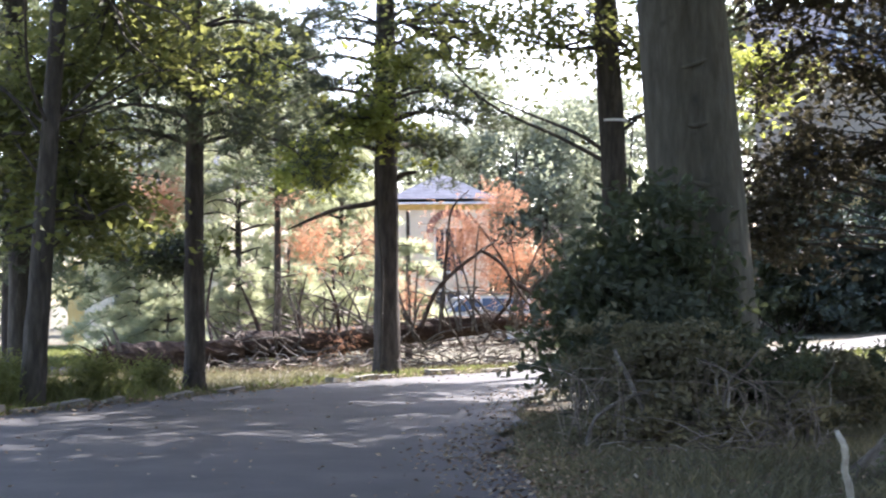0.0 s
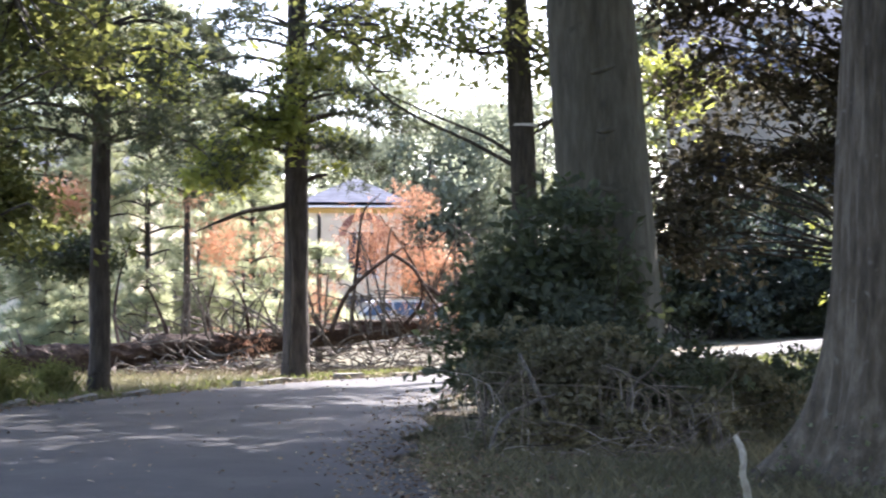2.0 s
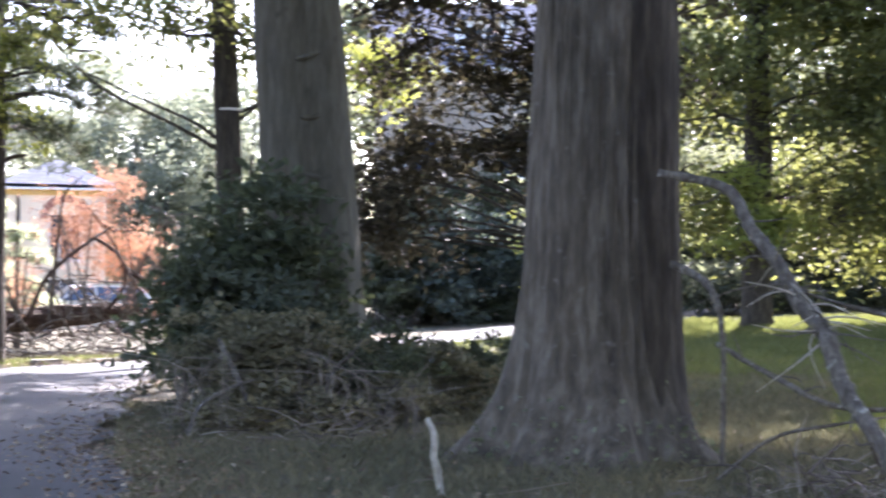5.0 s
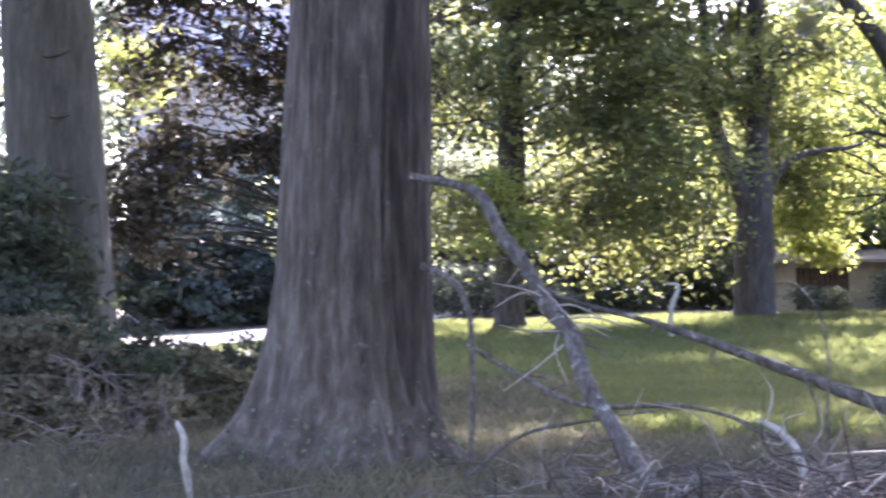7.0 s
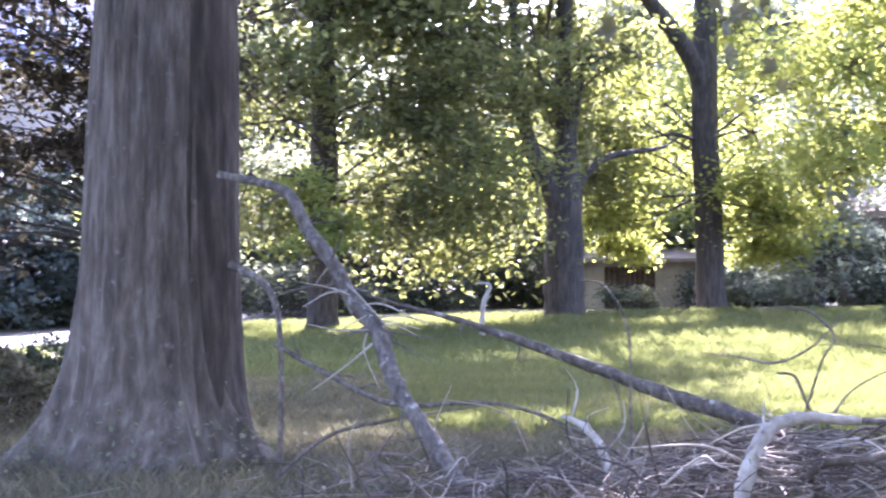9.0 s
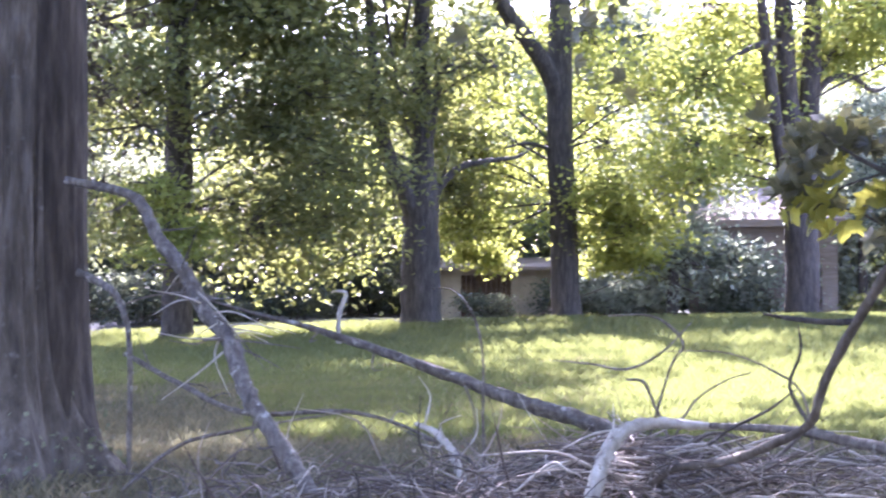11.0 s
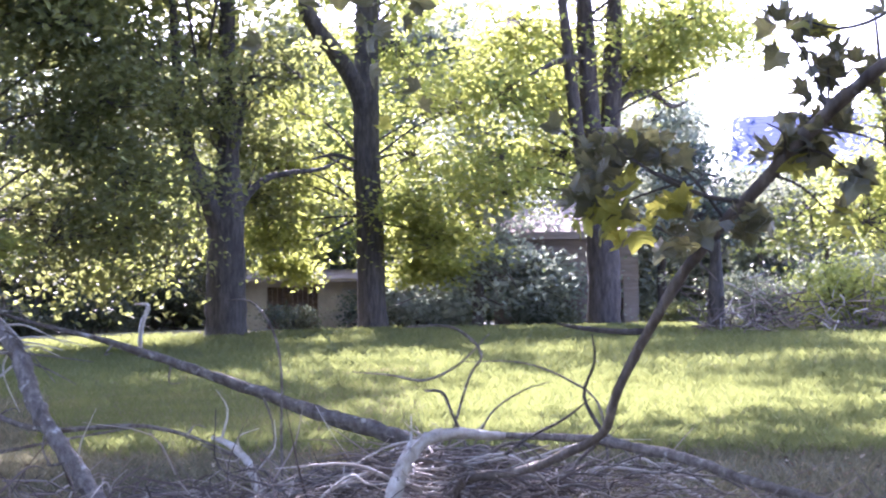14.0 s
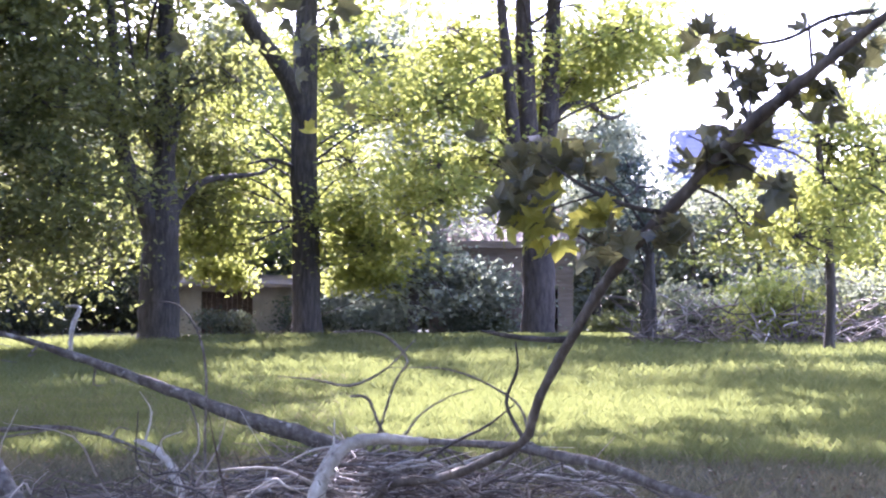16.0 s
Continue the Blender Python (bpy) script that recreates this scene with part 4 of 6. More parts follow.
broad_tree("tree", base, [(0, 0, -0.2), (0.1, 0, 1.5), (0.3, 0, 4.5), (0.55, 0, 8), (0.8, 0, 11)], [0.2, 0.17, 0.13, 0.1, 0.04], [((0.4, 1.4, 3.1), (1.2, 1.0, 0.9), 150), ((-0.4, 1.5, 4.4), (1.6, 1.0, 1.2), 150), ((0.9, 1.5, 5.9), (2.0, 1.6, 1.2), 170), ((0.6, 0.5, 9.5), (3, 3, 2), 90)], LEAF_GREEN, 0.13, BARK_DARK, "slender leaning tree with dark bark and broad leaves", 74, 5, 40, 22, 0.3)
broad_tree("tree", at(-15.0, 27.0), [(0, 0, -0.2), (0.0, 0, 3), (-0.1, 0, 6), (0, 0, 11)], [0.22, 0.2, 0.17, 0.06], [((0.3, -0.6, 3.3), (1.6, 1.0, 1.1), 80), ((-0.3, 0, 6.0), (2.0, 1.8, 1.6), 90)], LEAF_DARK, 0.13, BARK_DARK, "dark-barked tree behind the leaning trunk", 75, 5, 40, 22, 0.3)
broad_tree("tree", at(-9.05, 29.2), [(0, 0, -0.2), (0.05, 0, 1.6), (0.2, 0, 4)], [0.05, 0.04, 0.015], [((-0.5, 0, 2.45), (0.9, 0.8, 0.45), 70), ((-0.2, 0, 5.9), (1.6, 1.2, 0.8), 60)], LEAF_DARK, 0.13, BARK_DARK, "young maple with broad leaves beside the pine", 76, 4, 20, 20, 0.25)
# sunlit maple leaves before the right-hand pine
broad_tree("tree", at(-2.35, 32.0), [(0, 0, -0.1), (0.05, 0, 2.0), (-0.05, 0, 4), (0.1, 0, 7)], [0.035, 0.03, 0.025, 0.01], [((-1.1, -0.6, 4.3), (1.1, 0.6, 0.7), 80), ((-0.2, -0.6, 5.0), (1.1, 0.6, 0.8), 80), ((0.3, -0.5, 6.0), (0.6, 0.4, 0.6), 34), ((-2.8, -0.6, 6.1), (1.4, 0.6, 0.6), 50)], LEAF_YELLOW, 0.14, BARK_DARK, "thin maple sapling with sunlit yellow-green leaves", 77, 4, 14, 16, 0.2)

# pines behind the fallen tree; haze and sunlight put into the pale needle colour
for b, r, h, first, reach, m, s in ((-10.9, 46, 11, 1.0, 3.0, NEEDLES_HAZED, 81), (-9.6, 47, 15, 0.9, 3.2, NEEDLES_HAZED, 82), (-7.4, 45, 12, 0.9, 2.8, NEEDLES_HAZED, 83), (-5.2, 50, 9, 1.0, 2.8, NEEDLES_HAZED, 84), (-3.7, 47, 7.0, 1.0, 2.2, NEEDLES_HAZED, 85), (-15.5, 42, 14, 2.2, 3.4, NEEDLES, 86), (-6.0, 41, 9, 4.4, 2.4, NEEDLES, 87), (-1.3, 43, 4.0, 1.0, 1.2, NEEDLES_HAZED, 88)):
    pine(at(b, r), h, 0.1, first, reach, "white pine behind the fallen tree, its pale needles coloured for haze and sun", s, m, 85, 0.3, 0.026, True, 0.0, 0.62, 0.2)
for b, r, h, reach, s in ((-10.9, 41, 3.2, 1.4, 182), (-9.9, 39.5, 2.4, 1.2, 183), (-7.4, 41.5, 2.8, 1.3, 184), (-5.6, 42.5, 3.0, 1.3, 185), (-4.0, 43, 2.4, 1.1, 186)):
    pine(at(b, r), h, 0.045, 0.25, reach, "young pine behind the log, its soft needles paled for haze and sun", s, NEEDLES_HAZED, 75, 0.22, 0.02, True, 0.0, 0.3, 0.2)
g = np.random.default_rng(190)
st_ = Geo()
for k in range(140):
    b, r = g.uniform(4.2, 13.5), g.uniform(16.3, 18.3)
    s = at(b, r, -0.02)
    hh = g.uniform(0.4, 1.35) * (1.0 if b < 11.5 else 0.7)
    st_.take(tube([s, s + [g.normal() * 0.08, g.normal() * 0.06, hh * 0.6], s + [g.normal() * 0.5, g.normal() * 0.2, hh * g.uniform(0.6, 1.0)]], [0.006, 0.005, 0.002], 4, 3))
single("dry_stalks", st_, TWIGS, "thin dry stalks standing in the undergrowth", "stalks", at(8, 17), kind="stuff")

# trees at the back of the lawn
# the last blob is unseen, added to shade the middle lawn
broad_tree("tree", at(24.95, 47.0), [(0, 0, -0.3), (0, 0, 0.4), (0, 0, 1.5), (0.05, 0, 5), (0.0, 0, 10), (0.2, 0, 22)], [0.62, 0.48, 0.43, 0.41, 0.33, 0.1], [((1.9, -3, 3.6), (1.5, 1.4, 0.9), 70), ((3.3, -3, 4.7), (1.6, 1.4, 1.2), 70), ((1.5, -3, 5.9), (1.3, 1.6, 0.8), 56), ((4.0, -2, 3.0), (1.0, 1.0, 0.8), 40), ((2.5, -2.8, 7.2), (2.0, 1.8, 0.9), 80), ((3.7, -2, 8.6), (1.7, 1.6, 1.0), 60), ((1.4, -2.6, 9.2), (1.4, 1.6, 0.8), 56), ((-2.0, -1, 4.2), (1.2, 1.6, 1.2), 80), ((-2.2, -1, 7.2), (1.8, 2.0, 1.4), 130), ((1, 0, 10.8), (6, 5, 2.2), 300), ((1, 0, 17), (7, 6, 4), 230), ((1, 0, 23), (6, 6, 3), 130), ((1.5, -9, 13.5), (6, 4, 2.0), 210)], LEAF_GREEN, 0.2, BARK_DARK, "tall dark tree with low drooping leafy boughs", 91, 2, 30, 28, 0.6, airy=1.4)
E_stems = [([(-0.15, 0, 3.2), (-0.7, 0, 4.5), (-1.35, 0, 5.7), (-1.6, 0.1, 7.6), (-1.9, 0.2, 11.5)], [0.34, 0.29, 0.24, 0.2, 0.08]), ([(0.3, 0, 3.6), (0.75, -0.1, 4.5), (1.5, -0.2, 5.1), (2.4, -0.3, 5.3), (3.6, -0.3, 5.5), (4.4, -0.2, 5.9)], [0.16, 0.13, 0.11, 0.09, 0.06, 0.02]), ([(-1.35, 0, 5.7), (-2.3, -0.2, 7.2), (-3.0, -0.3, 9)], [0.12, 0.09, 0.04]), ([(0.1, 0, 4.6), (0.6, 0.2, 6.6), (1.3, 0.4, 9.2)], [0.2, 0.15, 0.08])]
# the last blob is unseen, added to shade the left lawn
broad_tree("tree", at(33.65, 50.0), [(0, 0, -0.3), (0, 0, 0.3), (0, 0, 2.5), (0.05, 0, 4.2), (0.1, 0, 5.6), (0.05, 0, 9), (0.3, 0, 22)], [0.82, 0.66, 0.6, 0.52, 0.34, 0.26, 0.08], [((-2.6, 0.8, 7.6), (1.6, 1.4, 0.9), 90), ((-0.9, -0.8, 6.6), (1.0, 0.6, 0.6), 26), ((0.9, -0.7, 8.4), (1.3, 0.7, 0.7), 40), ((-3.2, 0.6, 5.6), (1.2, 1.2, 0.8), 60), ((0.8, 1.6, 7.6), (1.6, 1.2, 0.9), 70), ((1.9, 2.2, 4.9), (1.6, 1.2, 0.7), 80), ((0.2, 1.5, 9.6), (2.2, 1.6, 0.9), 90), ((2.4, 3.0, 6.6), (1.4, 1.2, 0.8), 60), ((-2, 0.5, 12), (4.5, 5, 2.2), 200), ((-4, 0, 18), (5, 5, 3), 150), ((-5, 0, 23), (4, 4, 3), 70), ((-8, -8, 14), (4.5, 3.5, 2), 150)], LEAF_GREEN, 0.2, BARK_DARK, "stout forked tree with dark trunk on the lawn", 92, 2, 30, 26, 0.55, E_stems, airy=1.4)
F_stems = [([(-0.15, 0, 7.0), (-0.7, -0.1, 8.2), (-1.6, -0.2, 9.2), (-2.7, -0.3, 10.2), (-3.9, -0.4, 11.8)], [0.34, 0.32, 0.3, 0.27, 0.14]), ([(-0.1, 0, 5.6), (-1.4, 0.1, 5.9), (-2.4, 0.2, 5.7)], [0.08, 0.06, 0.03])]
broad_tree("tree", at(38.85, 54.0), [(0, 0, -0.3), (0, 0, 0.4), (-0.1, 0, 4), (-0.2, 0, 8), (0.1, 0, 23)], [0.62, 0.5, 0.46, 0.42, 0.15], [((-1.6, 3.0, 5.4), (1.8, 1.2, 0.9), 90), ((1.6, -1.4, 3.3), (1.3, 1.0, 0.55), 90), ((0.9, -1.2, 4.4), (1.0, 0.8, 0.45), 50), ((1.8, 0.4, 6.4), (1.6, 1.2, 0.8), 36), ((2.8, 0, 8.3), (1.8, 1.4, 1.0), 40), ((-2.4, 3, 3.5), (1.3, 1.0, 0.6), 80), ((1.0, 1.6, 9.8), (1.8, 1.6, 0.9), 80), ((-1.8, 3.5, 8.2), (1.8, 1.2, 1.0), 80), ((0.5, 1, 12.4), (5, 4, 2.0), 120), ((0, 0, 18), (6.5, 6, 4), 60)], LEAF_YELLOW, 0.2, BARK_DARK, "tall tree with a great side limb and bright leaves", 93, 2, 30, 26, 0.55, F_stems, airy=1.4)
G_stems = [([(-0.25, 0, 2.9), (-0.95, 0, 5.4), (-1.5, 0, 8.5), (-2.1, 0, 13)], [0.26, 0.22, 0.2, 0.1]), ([(0.15, 0, 3.4), (0.35, 0, 5.5), (0.55, 0, 9.0), (0.8, 0, 14)], [0.36, 0.34, 0.31, 0.1]), ([(0.5, 0, 7.0), (1.2, -0.1, 7.7), (2.2, -0.2, 7.9), (3.2, -0.2, 7.5), (4.2, -0.2, 7.8)], [0.13, 0.11, 0.09, 0.08, 0.02]), ([(0.5, 0, 7.4), (1.6, -0.1, 8.8), (3.2, -0.1, 9.6)], [0.1, 0.08, 0.03]), ([(-0.9, 0, 8.8), (-2.2, -0.2, 8.5), (-3.6, -0.3, 7.9)], [0.12, 0.1, 0.03])]
# the last blob is unseen, added to shade the right lawn
broad_tree("tree", at(47.2, 52.0), [(0, 0, -0.3), (0, 0, 0.4), (-0.02, 0, 3.0), (-0.42, 0, 6), (-0.75, 0, 10), (-0.9, 0, 14)], [0.7, 0.56, 0.52, 0.32, 0.29, 0.1], [((-3.4, 1.8, 5.2), (1.8, 1.4, 1.0), 90), ((-3.2, 1.6, 7.6), (1.8, 1.4, 1.0), 90), ((2.4, 0.8, 8.8), (1.9, 1.4, 0.8), 120), ((-0.6, 2.8, 5.8), (1.6, 1.2, 0.9), 70), ((3.0, -1.2, 10.3), (2.3, 1.8, 1.1), 200), ((-1.5, 2.0, 9.8), (2.0, 1.6, 1.0), 90), ((0.4, 2.6, 8.0), (1.6, 1.2, 0.8), 60), ((-0.5, 0, 13), (5, 4, 2.2), 190), ((-5.5, -5.5, 14.2), (5, 4, 1.7), 110)], LEAF_YELLOW, 0.2, BARK_PINE, "triple-stemmed tree with grey-brown trunks on the lawn", 94, 2, 30, 24, 0.55, G_stems, airy=1.4)
broad_tree("tree", at(51.2, 45.0), [(0, 0, -0.2), (0, 0, 1.2), (0.05, 0, 2.6)], [0.27, 0.22, 0.12], [((0.1, 0, 3.2), (1.3, 1.1, 0.7), 50), ((-0.4, 0.8, 4.6), (1.2, 1.0, 0.9), 36)], LEAF_GREY, 0.15, BARK_DARK, "small tree with short dark trunk and drooping leaves", 95, 4, 30, 20, 0.35)
# haze is put into this tree's pale leaf colour
broad_tree("tree", at(49.2, 64.0), [(0, 0, -0.2), (0, 0, 3), (0.1, 0, 8)], [0.2, 0.16, 0.05], [((0.2, 0, 5.4), (2.4, 1.8, 3.0), 320), ((0.6, 0, 8.6), (1.7, 1.4, 1.2), 110)], LEAF_HAZED, 0.2, BARK_DARK, "willow-like tree behind the lawn, paled by haze in its leaf colour", 96, 5, 40, 22, 0.6)
broad_tree("tree", at(57.5, 40.0), [(0, 0, -0.2), (0.1, 0, 2), (-0.4, 0, 5), (-0.8, 0, 8)], [0.14, 0.11, 0.08, 0.03], [((-1.0, 0, 3.4), (1.6, 1.2, 1.2), 120), ((0.2, 0, 6.0), (1.5, 1.2, 1.0), 100), ((0.8, -0.4, 4.6), (1.4, 1.0, 1.2), 110)], LEAF_YELLOW, 0.14, BARK_DARK, "leaning young tree with sunlit leaves by brush", 97, 5, 40, 20, 0.4)
# leaf colour lightened to stand in for the haze here
broad_tree("tree", at(42.6, 60.0), [(0, 0, -0.2), (0.1, 0, 3), (0, 0, 9)], [0.22, 0.18, 0.06], [((0, 0, 2.6), (2.6, 1.6, 1.7), 200), ((0.3, 0, 5.2), (2.5, 1.6, 1.6), 190), ((0.1, 0, 7.8), (2.0, 1.4, 1.4), 130), ((2.6, -1.2, 2.0), (1.7, 1.2, 1.3), 120)], LEAF_HAZED, 0.2, BARK_DARK, "dense tree behind the lawn, paled by haze in its leaf colour", 98, 5, 40, 24, 0.6)
broad_tree("tree", at(20.5, 52.0), [(0, 0, -0.2), (0.1, 0, 3), (0, 0, 9)], [0.25, 0.2, 0.08], [((0.2, 0, 4.4), (2.6, 2.0, 1.8), 170), ((0.4, 0, 8.0), (2.8, 2.0, 2.0), 190)], LEAF_FAR, 0.2, BARK_DARK, "leafy tree behind the old trunk", 99, 5, 40, 24, 0.6)
for b, r, z, rx, rz, m, n, s in ((27.0, 62, 4.6, 2.6, 2.6, LEAF_GREEN, 190, 801), (31.0, 65, 5.2, 2.8, 2.8, LEAF_YELLOW, 190, 802), (35.6, 67, 5.8, 2.8, 2.6, LEAF_YELLOW, 190, 803), (40.4, 66, 5.6, 2.6, 2.8, LEAF_YELLOW, 190, 804), (44.8, 68, 6.6, 2.8, 3.2, LEAF_YELLOW, 200, 805), (52.6, 60, 4.5, 2.0, 1.9, LEAF_FAR, 150, 806), (54.9, 61, 4.4, 2.1, 1.9, LEAF_YELLOW, 150, 807), (57.2, 60, 4.6, 2.2, 2.2, LEAF_YELLOW, 160, 808), (60.0, 58, 5.2, 2.4, 2.8, LEAF_YELLOW, 160, 809), (24.0, 64, 5.0, 2.8, 2.8, LEAF_FAR, 180, 810), (29.2, 70, 8.4, 3.0, 3.0, LEAF_FAR, 200, 811), (33.4, 72, 9.0, 3.0, 3.0, LEAF_FAR, 200, 812), (38.0, 73, 9.2, 3.0, 3.0, LEAF_YELLOW, 200, 813), (42.6, 74, 10.0, 3.0, 3.0, LEAF_FAR, 200, 814), (40.6, 77, 13.4, 3.2, 2.6, LEAF_FAR, 180, 815), (44.6, 79, 13.4, 3.2, 2.6, LEAF_YELLOW, 180, 816), (36.0, 77, 13.4, 3.2, 2.6, LEAF_FAR, 180, 817), (46.8, 73, 9.6, 2.8, 2.8, LEAF_YELLOW, 180, 818)):
    broad_tree("tree", at(b, r), [(0, 0, -0.2), (0.1, 0, z * 0.5), (0, 0, z)], [0.14, 0.1, 0.05], [((0, 0, z), (rx, 1.8, rz), n)], m, 0.22, BARK_DARK, "young leafy tree at the lawn's wooded edge", s, 4, 20, 24, 0.6, group="young trees at the back", airy=1.2)
for b, r, b0, r0, z, rx, rz, n, s in ((40.7, 57, 38.9, 58.5, 2.9, 1.5, 0.65, 110, 821), (35.6, 57, 33.7, 57.5, 3.1, 1.1, 0.6, 80, 822), (30.0, 57, 33.5, 58.5, 2.9, 1.2, 0.6, 60, 823), (25.2, 43, 24.9, 49, 3.6, 1.1, 0.6, 40, 824)):
    dx, dy = (at(b, r) - at(b0, r0))[:2]
    broad_tree("tree", at(b0, r0), [(0, 0, -0.2), (0.05, 0, z * 0.5), (0, 0, z)], [0.08, 0.06, 0.03], [((dx, dy, z - 0.7), (rx, 0.8, rz), n), ((dx - 0.5, dy + 0.4, z + 0.6), (rx * 0.9, 0.8, rz), n // 2)], LEAF_YELLOW, 0.2, BARK_DARK, "young maple with bright yellow-green leaves on the lawn", s, 3, 12, 22, 0.4, group="young maples")
# the palest shrubs carry haze in their leaf colour
i = 0
for b, r, rx, rz, m in ((20.5, 57, 2.0, 0.9, LEAF_DEEP), (23.5, 59, 2.0, 0.9, LEAF_DEEP), (26.6, 58, 2.0, 0.7, LEAF_DEEP), (29.4, 59, 2.0, 0.8, LEAF_DEEP), (22.0, 64, 2.6, 2.0, LEAF_DEEP), (25.2, 65, 2.6, 1.9, LEAF_DEEP), (28.2, 65, 2.6, 1.8, LEAF_DEEP), (31.0, 66, 2.6, 2.0, LEAF_DEEP), (35.9, 60.5, 0.6, 0.45, LEAF_DEEP), (37.9, 61, 0.6, 0.7, LEAF_DEEP), (40.4, 62, 1.7, 1.2, LEAF_HAZED), (42.0, 61, 1.6, 0.8, LEAF_HAZED), (44.2, 60, 1.6, 0.9, LEAF_HAZED), (45.6, 60, 1.2, 0.7, LEAF_FAR), (49.6, 58, 1.2, 0.7, LEAF_GREEN), (52.3, 50, 1.7, 1.0, LEAF_FAR), (54.2, 48, 1.8, 1.3, LEAF_FAR), (56.2, 47, 1.8, 1.5, LEAF_YELLOW), (58.4, 46, 1.8, 1.6, LEAF_FAR), (60.5, 46, 1.8, 1.6, LEAF_YELLOW), (13.0, 57, 2.2, 0.8, LEAF_DARK), (16.3, 58, 2.2, 0.8, LEAF_DARK), (18.2, 57, 2.0, 0.9, LEAF_DARK)):
    shrub(at(b + 0.4 * math.sin(7 * b), r + 1.5 * math.sin(5 * b)), (rx * (1 + 0.25 * math.sin(11 * b)), 1.3, rz * (1 + 0.3 * math.sin(3 * b))), int(110 * rx), m, 0.17, "loose shrub in the thicket at the back of the lawn" if b > 20 else "low dark hedge shrub beyond the road", 200 + i, per=20, spread=0.55, stems=8, group="shrubs behind the lawn")
    i += 1

# far woods all round
g = np.random.default_rng(301)
woods, stems = Geo(), Geo()
for b in np.arange(-22, 66, 2.1):
    r = g.uniform(82, 112)
    top = 13 if -6 < b < 9 else (9.0 if 49.5 < b < 58 else (19 if b > 9 else 20))
    base = at(b + g.normal() * 0.5, r)
    stems.take(tube([base, base + [0, 0, top * 0.5], base + [0.3, 0, top * 0.9]], [0.3, 0.2, 0.05], 6, 2))
    for k in range(4):
        c = base + [g.normal() * 1.3, g.normal() * 1.2, top * (0.1 + 0.23 * k)]
        cc, lv = clumps(g, c, (3.2, 2.6, top * 0.18), 46, 14, 0.8)
        woods.add(*leaves(lv, 0.62, g))
# nearer far trees, with haze painted as a pale leaf colour
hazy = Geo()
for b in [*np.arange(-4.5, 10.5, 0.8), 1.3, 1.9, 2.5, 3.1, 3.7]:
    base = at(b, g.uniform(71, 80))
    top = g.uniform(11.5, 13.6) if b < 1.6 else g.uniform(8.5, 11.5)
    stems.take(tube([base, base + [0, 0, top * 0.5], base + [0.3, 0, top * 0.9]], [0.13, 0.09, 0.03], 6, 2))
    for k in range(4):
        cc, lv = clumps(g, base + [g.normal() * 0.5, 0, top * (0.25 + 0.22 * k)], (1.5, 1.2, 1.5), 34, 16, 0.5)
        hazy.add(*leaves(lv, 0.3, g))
for b in np.arange(19, 50, 0.9):
    base = at(b + g.normal() * 0.4, g.uniform(77, 84))
    top = g.uniform(10, 15)
    stems.take(tube([base, base + [0, 0, top * 0.5], base + [0.3, 0, top * 0.9]], [0.2, 0.14, 0.04], 6, 2))
    for k in range(4):
        cc, lv = layered(g, base + [g.normal() * 0.6, 0, top * (0.2 + 0.24 * k)], (2.2, 1.8, 2.0), 44, 14, 0.7)
        woods.add(*leaves(lv, 0.45, g))
low = Geo()
for b in np.arange(18, 63, 1.7):
    for z in (1.0, 2.6, 4.2):
        cc, lv = clumps(g, at(b + g.normal() * 0.6, g.uniform(69, 76)) + [0, 0, z + g.normal() * 0.3], (2.6, 1.5, 1.6), 60, 14, 0.6)
        low.add(*leaves(lv, 0.42, g))
wd = thing("far_woods", at(10, 95), "distant woods closing the view, haze put into their leaf colours", "woods", kind="stuff")
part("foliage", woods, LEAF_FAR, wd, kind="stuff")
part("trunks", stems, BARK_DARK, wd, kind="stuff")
part("foliage", hazy, LEAF_HAZED, wd, kind="stuff")
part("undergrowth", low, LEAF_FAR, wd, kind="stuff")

# unseen trees added behind and beside the viewer; crowns close overhead for shade
i = 0
for x, y in ((-13, -3), (-5, -10), (5, -9), (13, -5), (14, 2.5), (-13.5, 9), (-14, 17), (0, -17), (-10, -16), (10, -15), (21, -3), (23, 6), (-22, 3)):
    broad_tree("tree", (x, y, float(ground_z(x, y))), [(0, 0, -0.2), (0, 0, 3), (0.2, 0, 9), (0.3, 0.2, 14)], [0.42, 0.34, 0.28, 0.1], [((0, 0, 11.5), (7.5, 7.5, 2.8), 190), ((0.5, 0, 5.5), (4, 4, 2.5), 60 if y < 0 else 1), ((0, 0, 16.5), (6, 6, 3), 90)], LEAF_GREEN, 0.62, BARK_GREY, "unseen tree by the road, its closed crown added for shade", 700 + i, 5, 20, 16, 0.8, group="shade trees", sides=10)
    i += 1


# tree added outside the view, so that its crown shades the right lawn
broad_tree("tree", at(63.5, 33), [(0, 0, -0.2), (0, 0, 3), (-0.6, 0.8, 8), (-1.2, 1.6, 13)], [0.42, 0.34, 0.26, 0.1], [((-4.2, 7.6, 12.2), (4.6, 3.4, 1.7), 60), ((-9, 7.5, 13.2), (3.6, 3.2, 1.5), 60), ((0, 0, 12.5), (5, 5, 2.6), 90)], LEAF_GREEN, 0.42, BARK_GREY, "unseen tree at the lawn's side, added for shade", 741, 5, 20, 16, 0.7, group="shade trees", sides=10)


# ---- fallen pine across the far verge ----
g = np.random.default_rng(401)
ft = thing("fallen_tree", (-4.8, 36.8, 0), "fallen pine with torn trunk and dead orange needles", "fallen tree")
part("trunk", Geo().take(tube([(-7.5, 35.2, 0.28), (-6.7, 35.6, 0.30), (-5.9, 36.0, 0.30), (-4.75, 36.7, 0.44)], [0.3, 0.36, 0.34, 0.28], 16, 6, 0.09, 5)), LOGBARK, ft)
